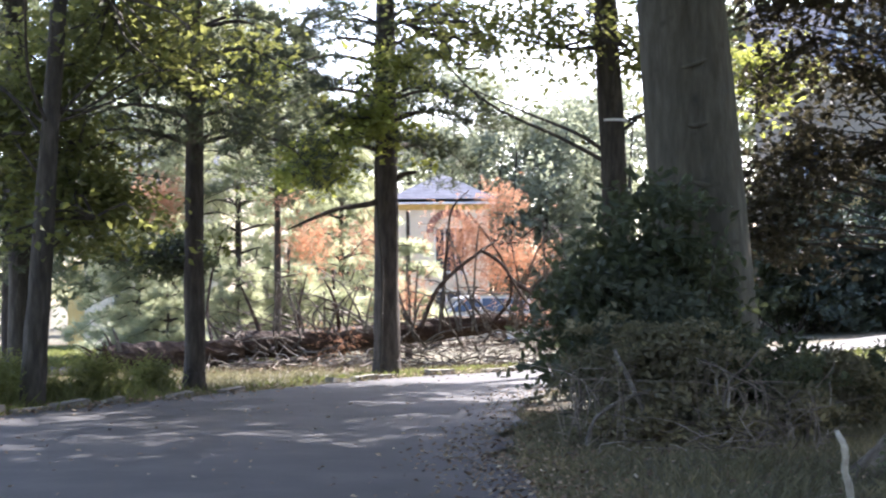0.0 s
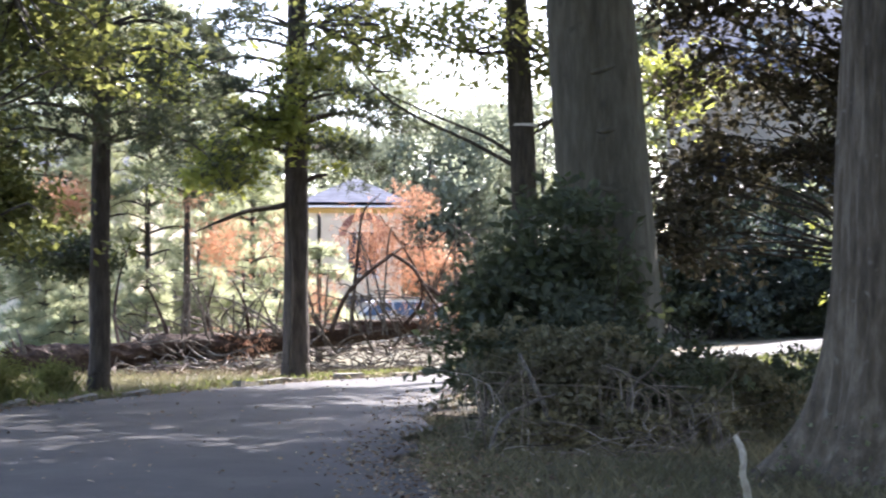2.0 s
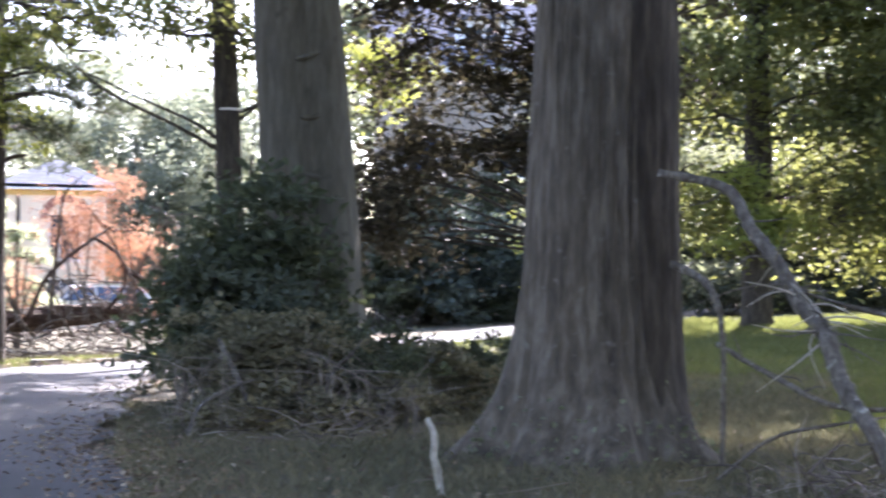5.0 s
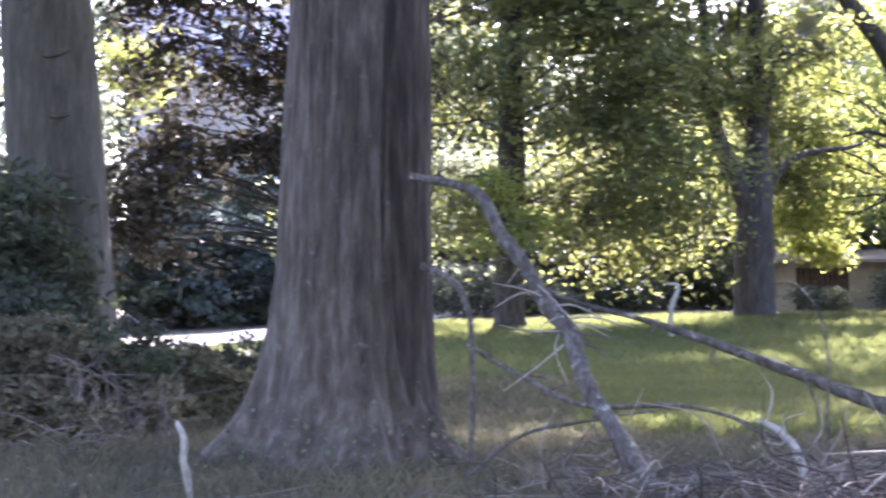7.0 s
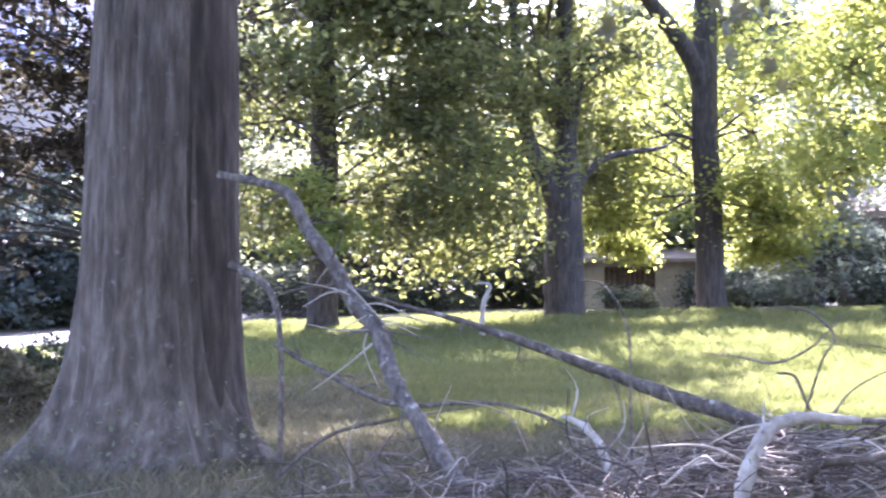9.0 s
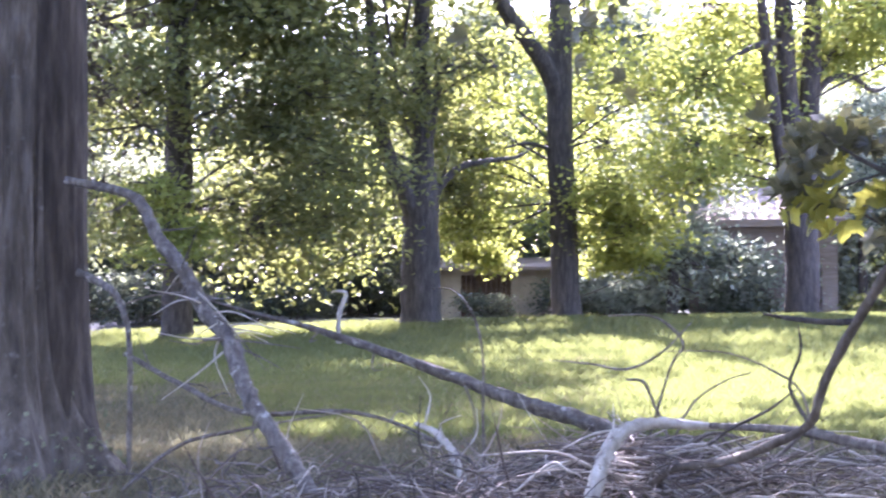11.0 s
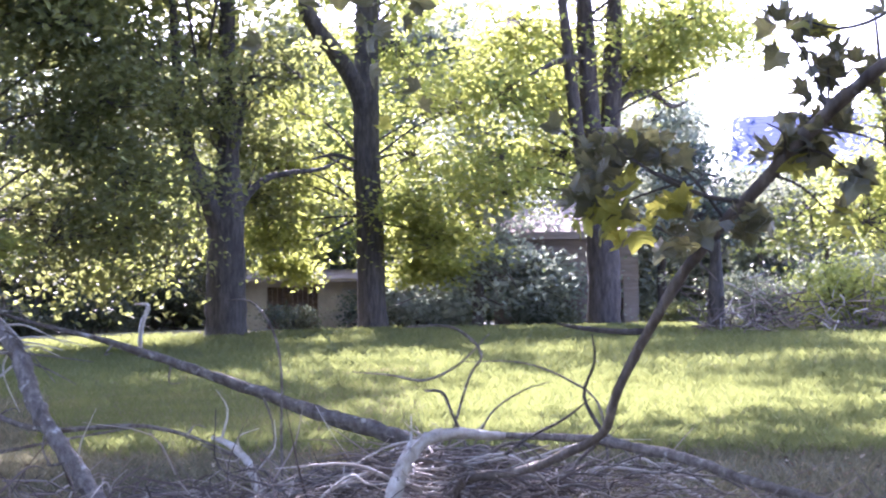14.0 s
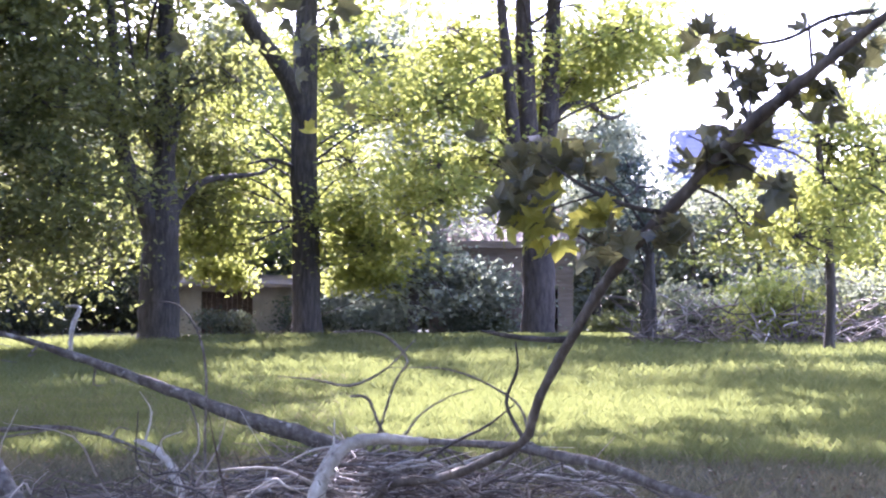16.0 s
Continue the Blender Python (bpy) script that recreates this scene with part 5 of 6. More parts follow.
part("trunk", Geo().take(tube([(-5.0, 37.2, 0.52), (-3.1, 37.9, 0.56), (-1.2, 38.5, 0.74), (0.9, 39.0, 0.95), (3.0, 39.9, 1.06)], [0.29, 0.3, 0.28, 0.24, 0.15], 16, 6, 0.08, 6)), LOGBARK, ft)
for k in range(22):
    s = np.array([-7.45, 35.2, 0.3]) + g.normal(size=3) * [0.1, 0.15, 0.15]
    e = s + [-abs(g.normal()) * 0.35, g.normal() * 0.3, g.normal() * 0.3 + 0.12]
    part("splinter", Geo().take(tube([s, (s + e) / 2, e], [0.05, 0.035, 0.008], 5, 2, 0.1)), LOGBARK, ft)
part("snag", Geo().take(tube([(-7.2, 35.1, 0.45), (-7.25, 35.0, 0.75), (-7.35, 35, 1.0)], [0.06, 0.045, 0.012], 6, 3, 0.06)), DEADWOOD, ft)
ARCS = [([(-0.55, 37.0, 0.9), (-0.25, 37.0, 1.65), (0.18, 37.0, 2.16), (0.86, 37.5, 2.7), (1.3, 38.0, 3.0)], [0.055, 0.05, 0.045, 0.04, 0.015]),
        ([(0.86, 37.5, 2.75), (1.4, 37.5, 2.36), (1.8, 37.4, 1.69), (2.4, 37.4, 0.95)], [0.045, 0.04, 0.035, 0.02]),
        ([(-0.1, 38, 1.0), (0.0, 38, 2.0), (0.08, 38, 2.9), (0.2, 38, 3.74), (0.62, 38, 4.2)], [0.05, 0.045, 0.035, 0.025, 0.01]),
        ([(0.6, 39, 3.73), (1.1, 39, 3.1), (1.66, 39, 2.95), (2.3, 38.9, 3.36)], [0.02, 0.045, 0.04, 0.012]),
        ([(1.5, 38, 2.1), (2.35, 37.9, 1.55), (3.1, 37.9, 1.1)], [0.05, 0.06, 0.06]),
        ([(-3.4, 38, 0.6), (-3.5, 38, 1.3), (-3.3, 38, 2.2)], [0.05, 0.04, 0.012]),
        ([(-4.3, 37.5, 0.6), (-4.5, 37.4, 1.2), (-4.8, 37.4, 1.9)], [0.06, 0.045, 0.02]),
        ([(-2.5, 38, 0.6), (-2.6, 37.8, 1.5), (-2.9, 37.9, 2.1)], [0.05, 0.04, 0.015]),
        ([(-5.4, 36.8, 0.6), (-5.6, 37.4, 1.3), (-5.55, 37.8, 2.2), (-5.3, 38, 3.1)], [0.045, 0.04, 0.03, 0.012]),
        ([(1.2, 38.8, 1.0), (1.6, 38.2, 1.6), (1.5, 38, 2.3), (0.9, 38, 3.3)], [0.05, 0.04, 0.03, 0.01])]
for pts, rad in ARCS:
    part("limb", Geo().take(tube(pts, rad, 8, 4, 0.06)), LOGBARK, ft)
for k in range(60):
    x = g.uniform(-5.5, 3.4)
    s = np.array([x, np.interp(x, [-5.5, 3.4], [37, 39.8]) - 0.2, g.uniform(0.2, 1.0)])
    up = g.uniform(-0.1, 1.0)
    e = s + np.array([g.normal() * 0.9, -g.uniform(0.2, 1.2), up * (1.7 if x > -4 else 0.9)])
    e[2] = max(e[2], 0.06)
    m = (s + e) / 2 + g.normal(size=3) * 0.2
    m[2] = max(m[2], 0.08)
    part("branch", Geo().take(tube([s, m, e], [0.032, 0.022, 0.006], 6, 3, 0.05)), DEADWOOD, ft)
for k in range(34):
    x = g.uniform(-0.9, 2.6) if k < 24 else g.uniform(-4.6, -1.6)
    s = np.array([x, 38.0 + 0.3 * x + g.normal() * 0.4, 0.8])
    sw, hh = g.normal() * 0.7, g.uniform(0.5, 2.6 if k < 24 else 1.5)
    pts = [s, s + [0.3 * sw, -0.1, 0.55 * hh], s + [0.8 * sw, -0.25, hh], s + [1.5 * sw, -0.35, hh * g.uniform(0.6, 1.15)]]
    part("limb", Geo().take(tube(pts, [0.034, 0.027, 0.018, 0.006], 6, 4, 0.06)), DEADWOOD, ft)
tw = Geo()
for k in range(1250):
    x = g.uniform(-5.4, 4.2)
    yb = np.interp(x, [-5.5, 3.4], [37, 39.5])
    h = abs(g.normal()) * (0.45 if g.uniform() < 0.72 else 1.3)
    s = np.array([x, yb + (abs(g.normal()) * 1.2 + 0.5 if h > 0.22 else -abs(g.normal()) * 1.0 - 0.2) - (0 if x < 0.5 else 0.5), 0.03 + h])
    d = np.array([g.normal(), g.normal() * 0.8, g.normal() * 0.45])
    d *= g.uniform(0.25, 0.8) / np.linalg.norm(d)
    e = s + d
    e[2] = max(e[2], 0.02)
    tw.take(tube([s, (s + e) / 2 + g.normal(size=3) * 0.05, e], [0.017, 0.012, 0.004], 4, 2))
part("twigwork", tw, TWIGS, ft, kind="stuff")
orange = Geo()
for x, y, z, rx, rz, n in ((-6.9, 38.6, 4.05, 0.62, 0.55, 260), (-3.3, 39, 3.0, 0.65, 0.75, 150), (-1.9, 39, 3.1, 0.4, 0.75, 80), (0.6, 39, 3.0, 1.1, 0.95, 330), (1.4, 39, 4.0, 0.6, 0.4, 90), (1.9, 38.8, 2.6, 0.6, 0.55, 110), (1.3, 38.6, 2.1, 0.6, 0.4, 50), (-0.9, 38.8, 1.7, 0.6, 0.6, 80), (-2.8, 38, 0.5, 1.0, 0.35, 90), (2.6, 38.5, 1.3, 0.5, 0.4, 40), (-3.9, 39, 4.05, 0.45, 0.2, 30)):
    cc, lv = clumps(g, (x, y, z), (rx * 1.35, 0.8, rz * 1.35), int(0.62 * n), 6, 0.22, 0.8, 0.6)
    d = g.normal(size=lv.shape) * 0.6 + [0, 0, -0.5]
    orange.add(*needles(lv, d, 0.13, g, 6, 0.6, 0.016))
part("dead_needles", orange, DEAD, ft, "orange dead needles")

# scattered twigs and dry stalks in the undergrowth round the grey trunk
STICKS = [([(1.8, 16.9, 0.98), (1.95, 16.7, 0.63), (2.04, 16.55, 0.4), (2.12, 16.4, 0.05)], [0.022, 0.028, 0.032, 0.03], DEADWOOD, "grey barkless stick leaning in the undergrowth"),
          ([(3.3, 16.65, 0.99), (3.16, 16.68, 0.8), (2.98, 16.7, 0.62), (2.85, 16.7, 0.02)], [0.009, 0.013, 0.016, 0.018], DEADWOOD, "thin bare stick standing in the undergrowth"),
          ([(1.38, 15.9, 0.0), (1.53, 16.2, 0.31), (1.88, 16.5, 0.49), (2.14, 16.6, 0.57)], [0.02, 0.022, 0.02, 0.01], DEADWOOD, "bent dead stick in the undergrowth"),
          ([(2.7, 16.75, 0.88), (3.04, 16.7, 0.71), (3.45, 16.6, 0.45)], [0.01, 0.014, 0.01], DEADWOOD, "bare stick lying across the creeper")]
for pts, rad, m, lab in STICKS:
    single("stick", Geo().take(tube(pts, rad, 8, 4, 0.08)), m, lab, "stick", pts[-1], "sticks in the undergrowth")
g = np.random.default_rng(402)
tw = Geo()
for k in range(200):
    b, r = g.uniform(4.5, 13.5), g.uniform(15.2, 17.6)
    s = at(b, r)
    s[2] += 0.03 + abs(g.normal()) * (0.12 + 0.28 * max(0, r - 16.2))
    d = g.normal(size=3) * [1, 0.6, 0.5]
    e = s + d * g.uniform(0.15, 0.6) / np.linalg.norm(d)
    e[2] = max(e[2], 0.02)
    tw.take(tube([s, (s + e) / 2 + g.normal(size=3) * 0.04, e], [0.006, 0.005, 0.002], 4, 2))
single("fallen_twigs", tw, TWIGS, "tangle of fallen dry twigs under the shrubs", "twigs", at(8.5, 16.5), kind="stuff")
single("stake", Geo().take(tube([(2.91, 11.35, -0.1), (2.88, 11.4, 0.17), (2.855, 11.4, 0.27), (2.865, 11.42, 0.42), (2.825, 11.5, 0.55)], [0.026, 0.028, 0.024, 0.026, 0.018], 9, 4, 0.12)), BAREWOOD, "pale broken stake standing in the grass", "stake", (2.88, 11.4, 0))

# ---- fallen limbs on the lawn's edge ----
FALLEN = [("fallen_limb", [(5.15, 12.75, 2.53), (5.53, 12.22, 2.37), (5.64, 11.96, 2.03), (5.75, 11.69, 1.74), (5.82, 11.43, 1.42), (5.89, 11.17, 1.2), (5.87, 10.84, 0.82), (5.92, 10.48, 0.5), (5.99, 9.86, -0.02)], [0.03, 0.045, 0.055, 0.055, 0.06, 0.07, 0.065, 0.065, 0.07], DEADWOOD, "grey fallen limb leaning against the huge trunk"),
          ("fallen_limb", [(6.4, 13.2, 1.6), (6.87, 12.7, 1.4), (7.31, 12.23, 1.24), (8.0, 11.45, 0.9), (8.48, 10.86, 0.64), (8.94, 10.24, 0.42), (9.3, 9.8, 0.1)], [0.01, 0.018, 0.028, 0.045, 0.06, 0.075, 0.08], DEADWOOD, "long fallen limb with peeling bark over the grass"),
          ("fallen_branch", [(5.2, 12.6, 1.75), (5.4, 12.28, 1.56), (5.47, 12.14, 1.13), (5.43, 12.05, 0.0)], [0.03, 0.03, 0.022, 0.02], DEADWOOD, "thin dead branch upright beside the huge trunk"),
          ("fallen_branch", [(5.75, 12.9, 1.05), (5.96, 12.25, 0.81), (6.29, 11.64, 0.58), (7.18, 11.36, 0.56), (7.6, 10.6, 0.3), (7.8, 10.2, 0.0)], [0.02, 0.024, 0.022, 0.016, 0.012, 0.006], DEADWOOD, "thin dead branch caught on a fallen limb"),
          ("fallen_branch", [(5.1, 11.5, 0.0), (5.56, 11.4, 0.36), (6.1, 11.3, 0.48), (6.87, 11.1, 0.59)], [0.016, 0.015, 0.012, 0.005], DEADWOOD, "thin dead branch arching over the grass"),
          ("fallen_branch", [(7.2, 10.5, 0.52), (7.23, 10.29, 0.47), (7.23, 10.05, 0.36), (7.16, 9.86, 0.25), (7.1, 9.6, -0.02)], [0.015, 0.028, 0.03, 0.032, 0.032], BAREWOOD, "pale barkless branch end sticking from the brush"),
          ("fallen_branch", [(7.02, 8.03, -0.03), (7.0, 8.08, 0.05), (7.1, 8.13, 0.28), (7.23, 8.15, 0.5), (7.38, 8.15, 0.61), (7.59, 8.1, 0.65), (7.92, 8.07, 0.62), (8.3, 7.98, 0.6)], [0.055, 0.055, 0.052, 0.05, 0.046, 0.04, 0.03, 0.012], BAREWOOD, "pale bent branch lying over the brush pile"),
          ("fallen_branch", [(8.0, 8.0, 0.62), (8.34, 7.57, 0.6), (8.45, 7.15, 0.55), (8.5, 6.79, 0.5), (8.54, 6.27, 0.38), (8.59, 5.7, 0.28), (8.66, 5.0, 0.02)], [0.02, 0.03, 0.035, 0.035, 0.03, 0.03, 0.03], DEADWOOD, "long dead branch lying out across the grass"),
          ("fallen_branch", [(8.25, 9.37, 1.37), (8.45, 9.2, 1.38), (8.58, 9.08, 1.32), (8.68, 8.99, 1.15), (8.6, 9.05, 0.97), (8.5, 9.2, 0.4)], [0.005, 0.009, 0.011, 0.01, 0.009, 0.011], DEADWOOD, "thin crooked dead branch above the grass"),
          ("fallen_branch", [(8.73, 8.95, 1.32), (8.55, 9.11, 1.08), (8.35, 9.28, 0.96), (8.15, 9.45, 1.0), (7.91, 9.63, 1.03)], [0.004, 0.008, 0.01, 0.008, 0.004], DEADWOOD, "thin bare branch bowed over the lawn"),
          ("fallen_branch", [(8.58, 9.08, 1.1), (8.91, 8.79, 1.09), (9.16, 8.54, 0.96), (9.33, 8.37, 0.76), (9.36, 8.3, 0.3)], [0.003, 0.006, 0.008, 0.009, 0.01], DEADWOOD, "slender arched twig rising from the brush pile"),
          ("fallen_branch", [(8.35, 9.28, 0.88), (8.45, 9.19, 0.86), (8.51, 9.14, 0.69), (8.59, 9.08, 0.45), (8.62, 9.05, 0.1)], [0.009, 0.013, 0.012, 0.011, 0.011], DEADWOOD, "hooked dead stick standing in the brush"),
          ("fallen_branch", [(9.06, 8.63, 0.94), (8.91, 8.78, 0.87), (8.73, 8.95, 0.69), (8.6, 9.1, 0.3)], [0.004, 0.006, 0.008, 0.009], DEADWOOD, "thin dead twig leaning from the brush pile"),
          ("fallen_branch", [(7.13, 10.18, 1.59), (7.29, 10.08, 1.57), (7.42, 9.99, 1.36), (7.47, 9.95, 1.05), (7.47, 9.95, 0.6), (7.45, 9.9, 0.0)], [0.004, 0.007, 0.009, 0.009, 0.01, 0.011], DEADWOOD, "thin pale stalk bent over at its tip"),
          ("fallen_branch", [(19.55, 32.8, 0.55), (19.52, 32.78, 0.94), (19.56, 32.75, 1.34), (19.68, 32.7, 1.74), (19.4, 32.83, 1.8)], [0.06, 0.055, 0.055, 0.05, 0.02], BAREWOOD, "pale birch snag standing on the far lawn")]
for nm, pts, rad, m, lab in FALLEN:
    o = np.array(min(pts, key=lambda p: p[2]))
    t = thing(nm, o, lab, "branch", "fallen limbs")
    part("stem", Geo().take(tube(pts, rad, 12, 9, 0.13, 3)), m, t, round_faces=True)
    g = np.random.default_rng(int(1000 * pts[1][0]))
    if len(pts) > 4 and pts[0][1] < 20 and max(rad) > 0.018:
        sp = spline(pts, 6)
        for k in range(7):
            s = sp[g.integers(2, len(sp) - 3)]
            d = g.normal(size=3) * [1, 0.6, 0.6]
            e = s + d / np.linalg.norm(d) * g.uniform(0.15, 0.55)
            e[2] = max(e[2], 0.03)
            part("twig", Geo().take(tube([s, (s + e) / 2 + g.normal(size=3) * 0.05, e], [0.011, 0.008, 0.003], 5, 3)), m, t)
g = np.random.default_rng(405)
snapped = thing("fallen_branch", (5.8, 11.5, 1.5), "fan of bare grey twigs caught on the leaning limb", "branch", "fallen limbs")
for k in range(26):
    q = g.uniform(0, 1)
    s = np.array([5.72, 11.75, 1.8]) * (1 - q) + np.array([5.88, 11.12, 1.12]) * q
    d = np.array([g.normal() * 1.0, g.normal() * 0.5 - 0.2, g.normal() * 0.35 - 0.1])
    e = s + d / np.linalg.norm(d) * g.uniform(0.25, 0.85)
    part("twig", Geo().take(tube([s, s * 0.55 + e * 0.45 + g.normal(size=3) * 0.05, e + [0, 0, -0.05]], [0.011, 0.008, 0.003], 5, 4)), BAREWOOD if k % 2 else DEADWOOD, snapped)
g = np.random.default_rng(403)


def heap(b):
    """Height of the brush heap along its length, by bearing."""
    return 0.08 + 0.42 * np.exp(-((b - 41.8) / 3.6) ** 2) + 0.28 * np.exp(-((b - 48.5) / 4.0) ** 2)


tw = Geo()
for k in range(1500):
    b, r = (g.normal(42.5, 4.5) if k % 3 else g.normal(41, 9)), 11.9 + g.normal() * 0.8
    s = at(b, r)
    s[2] += 0.02 + heap(b) * math.exp(-((r - 11.9) / 1.0) ** 2) * g.uniform(0.1, 1.0)
    d = g.normal(size=3) * [1, 1, 0.25]
    e = s + d * g.uniform(0.15, 0.75) / np.linalg.norm(d)
    e[2] = max(e[2], 0.02)
    w = g.uniform(0.35, 0.9)
    tw.take(tube([s, (s + e) / 2 + g.normal(size=3) * 0.025, e], [0.011 * w, 0.008 * w, 0.003], 5, 2))
for k in range(46):
    b, r = g.normal(44, 5), 11.7 + g.normal() * 0.6
    s = at(b, r)
    s[2] += 0.05 + heap(b) * math.exp(-((r - 11.9) / 1.0) ** 2) * g.uniform(0.6, 1.05)
    a = g.uniform(-0.5, 0.5) + (math.pi if g.uniform() < 0.5 else 0) - radians(43)
    d, L = np.array([math.cos(a), math.sin(a), 0]), g.uniform(0.5, 1.5)
    pts = [s - d * L / 2 + [0, 0, -0.12 - 0.08 * g.uniform()], s - d * L * 0.15 + g.normal(size=3) * 0.05, s + d * L * 0.2 + g.normal(size=3) * 0.05 + [0, 0, 0.04], s + d * L / 2 + [0, 0, 0.1 * g.normal()]]
    for q in pts:
        q[2] = max(q[2], 0.03)
    r0 = g.uniform(0.006, 0.016)
    single("stick", Geo().take(tube(pts, [r0 * 0.8, r0, r0 * 0.8, r0 * 0.3], 7, 4, 0.1, k)), BAREWOOD if k % 3 == 0 else DEADWOOD, "pale barkless stick lying on the brush heap" if k % 3 == 0 else "grey dead stick lying on the brush heap", "stick", pts[0], "sticks on the brush heap", round_faces=True)
single("brush_pile", tw, TWIGS, "heap of cut dry twigs on the grass", "brush", at(44, 11.2), kind="stuff")
tw = Geo()
for k in range(300):
    s = at(g.uniform(27, 42), g.uniform(9.3, 12.8))
    s[2] += 0.02 + abs(g.normal()) * 0.13
    d = g.normal(size=3) * [1, 0.8, 0.45]
    e = s + d * g.uniform(0.15, 0.85) / np.linalg.norm(d)
    e[2] = max(e[2], 0.02)
    w = g.uniform(0.5, 1.3)
    tw.take(tube([s, (s + e) / 2 + g.normal(size=3) * 0.06, e], [0.008 * w, 0.006 * w, 0.002], 5, 3))
for k in range(30):
    s = at(g.uniform(26.5, 39), g.uniform(9.4, 12.2))
    a, L = g.uniform(0, 6.28), g.uniform(0.35, 1.1)
    d = np.array([math.cos(a), math.sin(a), abs(g.normal()) * 0.45])
    pts = [s, s + d * L * 0.35 + g.normal(size=3) * 0.06, s + d * L * 0.7 + g.normal(size=3) * 0.08, s + d * L + g.normal(size=3) * 0.1]
    for q in pts:
        q[2] = max(q[2], 0.02)
    r0 = g.uniform(0.006, 0.013)
    single("stick", Geo().take(tube(pts, [r0, r0 * 0.85, r0 * 0.65, r0 * 0.3], 6, 4, 0.1, k)), BARK_DARK if k % 3 else DEADWOOD, "dark crooked stick lying in rough grass" if k % 3 else "grey crooked stick lying in rough grass", "stick", pts[0], "sticks in the rough grass", round_faces=True)
single("brush_litter", tw, TWIGS, "loose dry twigs scattered over the rough grass", "brush", at(35, 11), kind="stuff")
tw = Geo()
for k in range(500):
    b, r = g.uniform(50.5, 61), g.uniform(42, 47)
    s = at(b, r)
    s[2] += abs(g.normal()) * 0.6
    d = g.normal(size=3) * [1, 1, 0.6]
    e = s + d * g.uniform(0.4, 1.6) / np.linalg.norm(d)
    e[2] = max(e[2], 0.5)
    tw.take(tube([s, (s + e) / 2 + g.normal(size=3) * 0.15, e], [0.025, 0.018, 0.006], 4, 2))
single("brush_pile", tw, TWIGS, "tangle of bare branches at the lawn's far side", "brush", at(56, 44), kind="stuff")

# ---- broken maple bough with its leaves ----
bough = thing("maple_bough", (7.8, 8.1, 0.1), "broken maple bough with hanging dark and yellow leaves", "branch")
MAIN = [(7.75, 8.3, 0.2), (7.77, 8.11, 0.33), (7.89, 7.73, 0.4), (7.87, 7.33, 0.53), (7.84, 6.93, 0.7), (7.76, 6.72, 0.98), (7.74, 6.45, 1.34), (7.71, 6.02, 1.81), (7.74, 5.5, 2.25), (7.77, 5.12, 2.57), (7.84, 4.67, 2.88), (7.9, 4.3, 3.12)]
part("stem", Geo().take(tube(MAIN, [0.032, 0.033, 0.032, 0.031, 0.03, 0.03, 0.032, 0.035, 0.04, 0.04, 0.032, 0.02], 10, 5, 0.09)), BARK_GREY, bough, round_faces=True)
SIDES = [([(7.73, 5.69, 2.1), (7.54, 5.75, 2.12), (7.34, 5.83, 2.18), (7.14, 5.91, 2.28), (7.02, 6.05, 2.42)], 0.017), ([(7.74, 6.45, 1.35), (7.69, 6.65, 1.35), (7.62, 6.87, 1.37), (7.5, 6.99, 1.4)], 0.022),
         ([(8.09, 4.52, 3.18), (7.96, 4.72, 3.15), (7.89, 4.92, 3.06), (7.83, 5.09, 3.04), (7.77, 5.26, 3.1)], 0.014), ([(7.84, 6.93, 0.7), (7.83, 7.08, 0.93), (7.88, 7.03, 1.15), (7.87, 7.04, 1.33)], 0.014),
         ([(7.9, 7.9, 0.5), (8.06, 7.84, 0.61), (8.09, 7.54, 0.74), (8.08, 7.26, 0.9)], 0.014), ([(7.3, 5.84, 2.19), (7.1, 6.0, 2.1), (7.0, 6.15, 1.95)], 0.008), ([(7.74, 5.4, 2.3), (7.6, 5.3, 2.45), (7.45, 5.3, 2.5)], 0.008), ([(7.76, 5.2, 2.5), (7.9, 4.9, 2.4), (8.0, 4.7, 2.2)], 0.008)]
for pts, r in SIDES:
    part("side_branch", Geo().take(tube(pts, [r, r * 0.9, r * 0.7, r * 0.3], 7, 4, 0.05)), BARK_DARK, bough)
lob = [(0.0, 0.0), (0.08, 0.02), (0.38, -0.14), (0.40, 0.10), (0.60, 0.24), (0.52, 0.34), (0.56, 0.54), (0.40, 0.50), (0.25, 0.60), (0.20, 0.78), (0.0, 1.05), (-0.20, 0.78), (-0.25, 0.60), (-0.40, 0.50), (-0.56, 0.54), (-0.52, 0.34), (-0.60, 0.24), (-0.40, 0.10), (-0.38, -0.14), (-0.08, 0.02)]


def maple_mesh(name, mat, curl):
    v = np.array([(x, y, curl * (abs(x) * 0.5 + x * x * 1.6 + 0.9 * (y - 0.3) ** 2)) for x, y in [(0, 0.36), *lob]])
    me = Geo().add(v, np.array([[0, 1 + i, 1 + (i + 1) % len(lob)] for i in range(len(lob))])).mesh(name)
    me.materials.append(mat)
    return me


LEAF_BOUGH = leaf_mat("maple_leaf_dark", (0.065, 0.06, 0.036), (0.105, 0.098, 0.06), (0.17, 0.16, 0.10), (0.26, 0.26, 0.09), 0.26, 0.42, 0.4)
LEAF_GOLD = leaf_mat("maple_leaf_yellow", (0.22, 0.21, 0.045), (0.31, 0.29, 0.06), (0.4, 0.37, 0.09), (0.5, 0.48, 0.08), 0.5, 0.5)
mesh_d = [maple_mesh("maple_leaf", LEAF_BOUGH, c) for c in (-0.5, -0.9, 0.4)]
mesh_y = [maple_mesh("maple_leaf", LEAF_GOLD, c) for c in (-0.6, 0.4)]
g = np.random.default_rng(404)
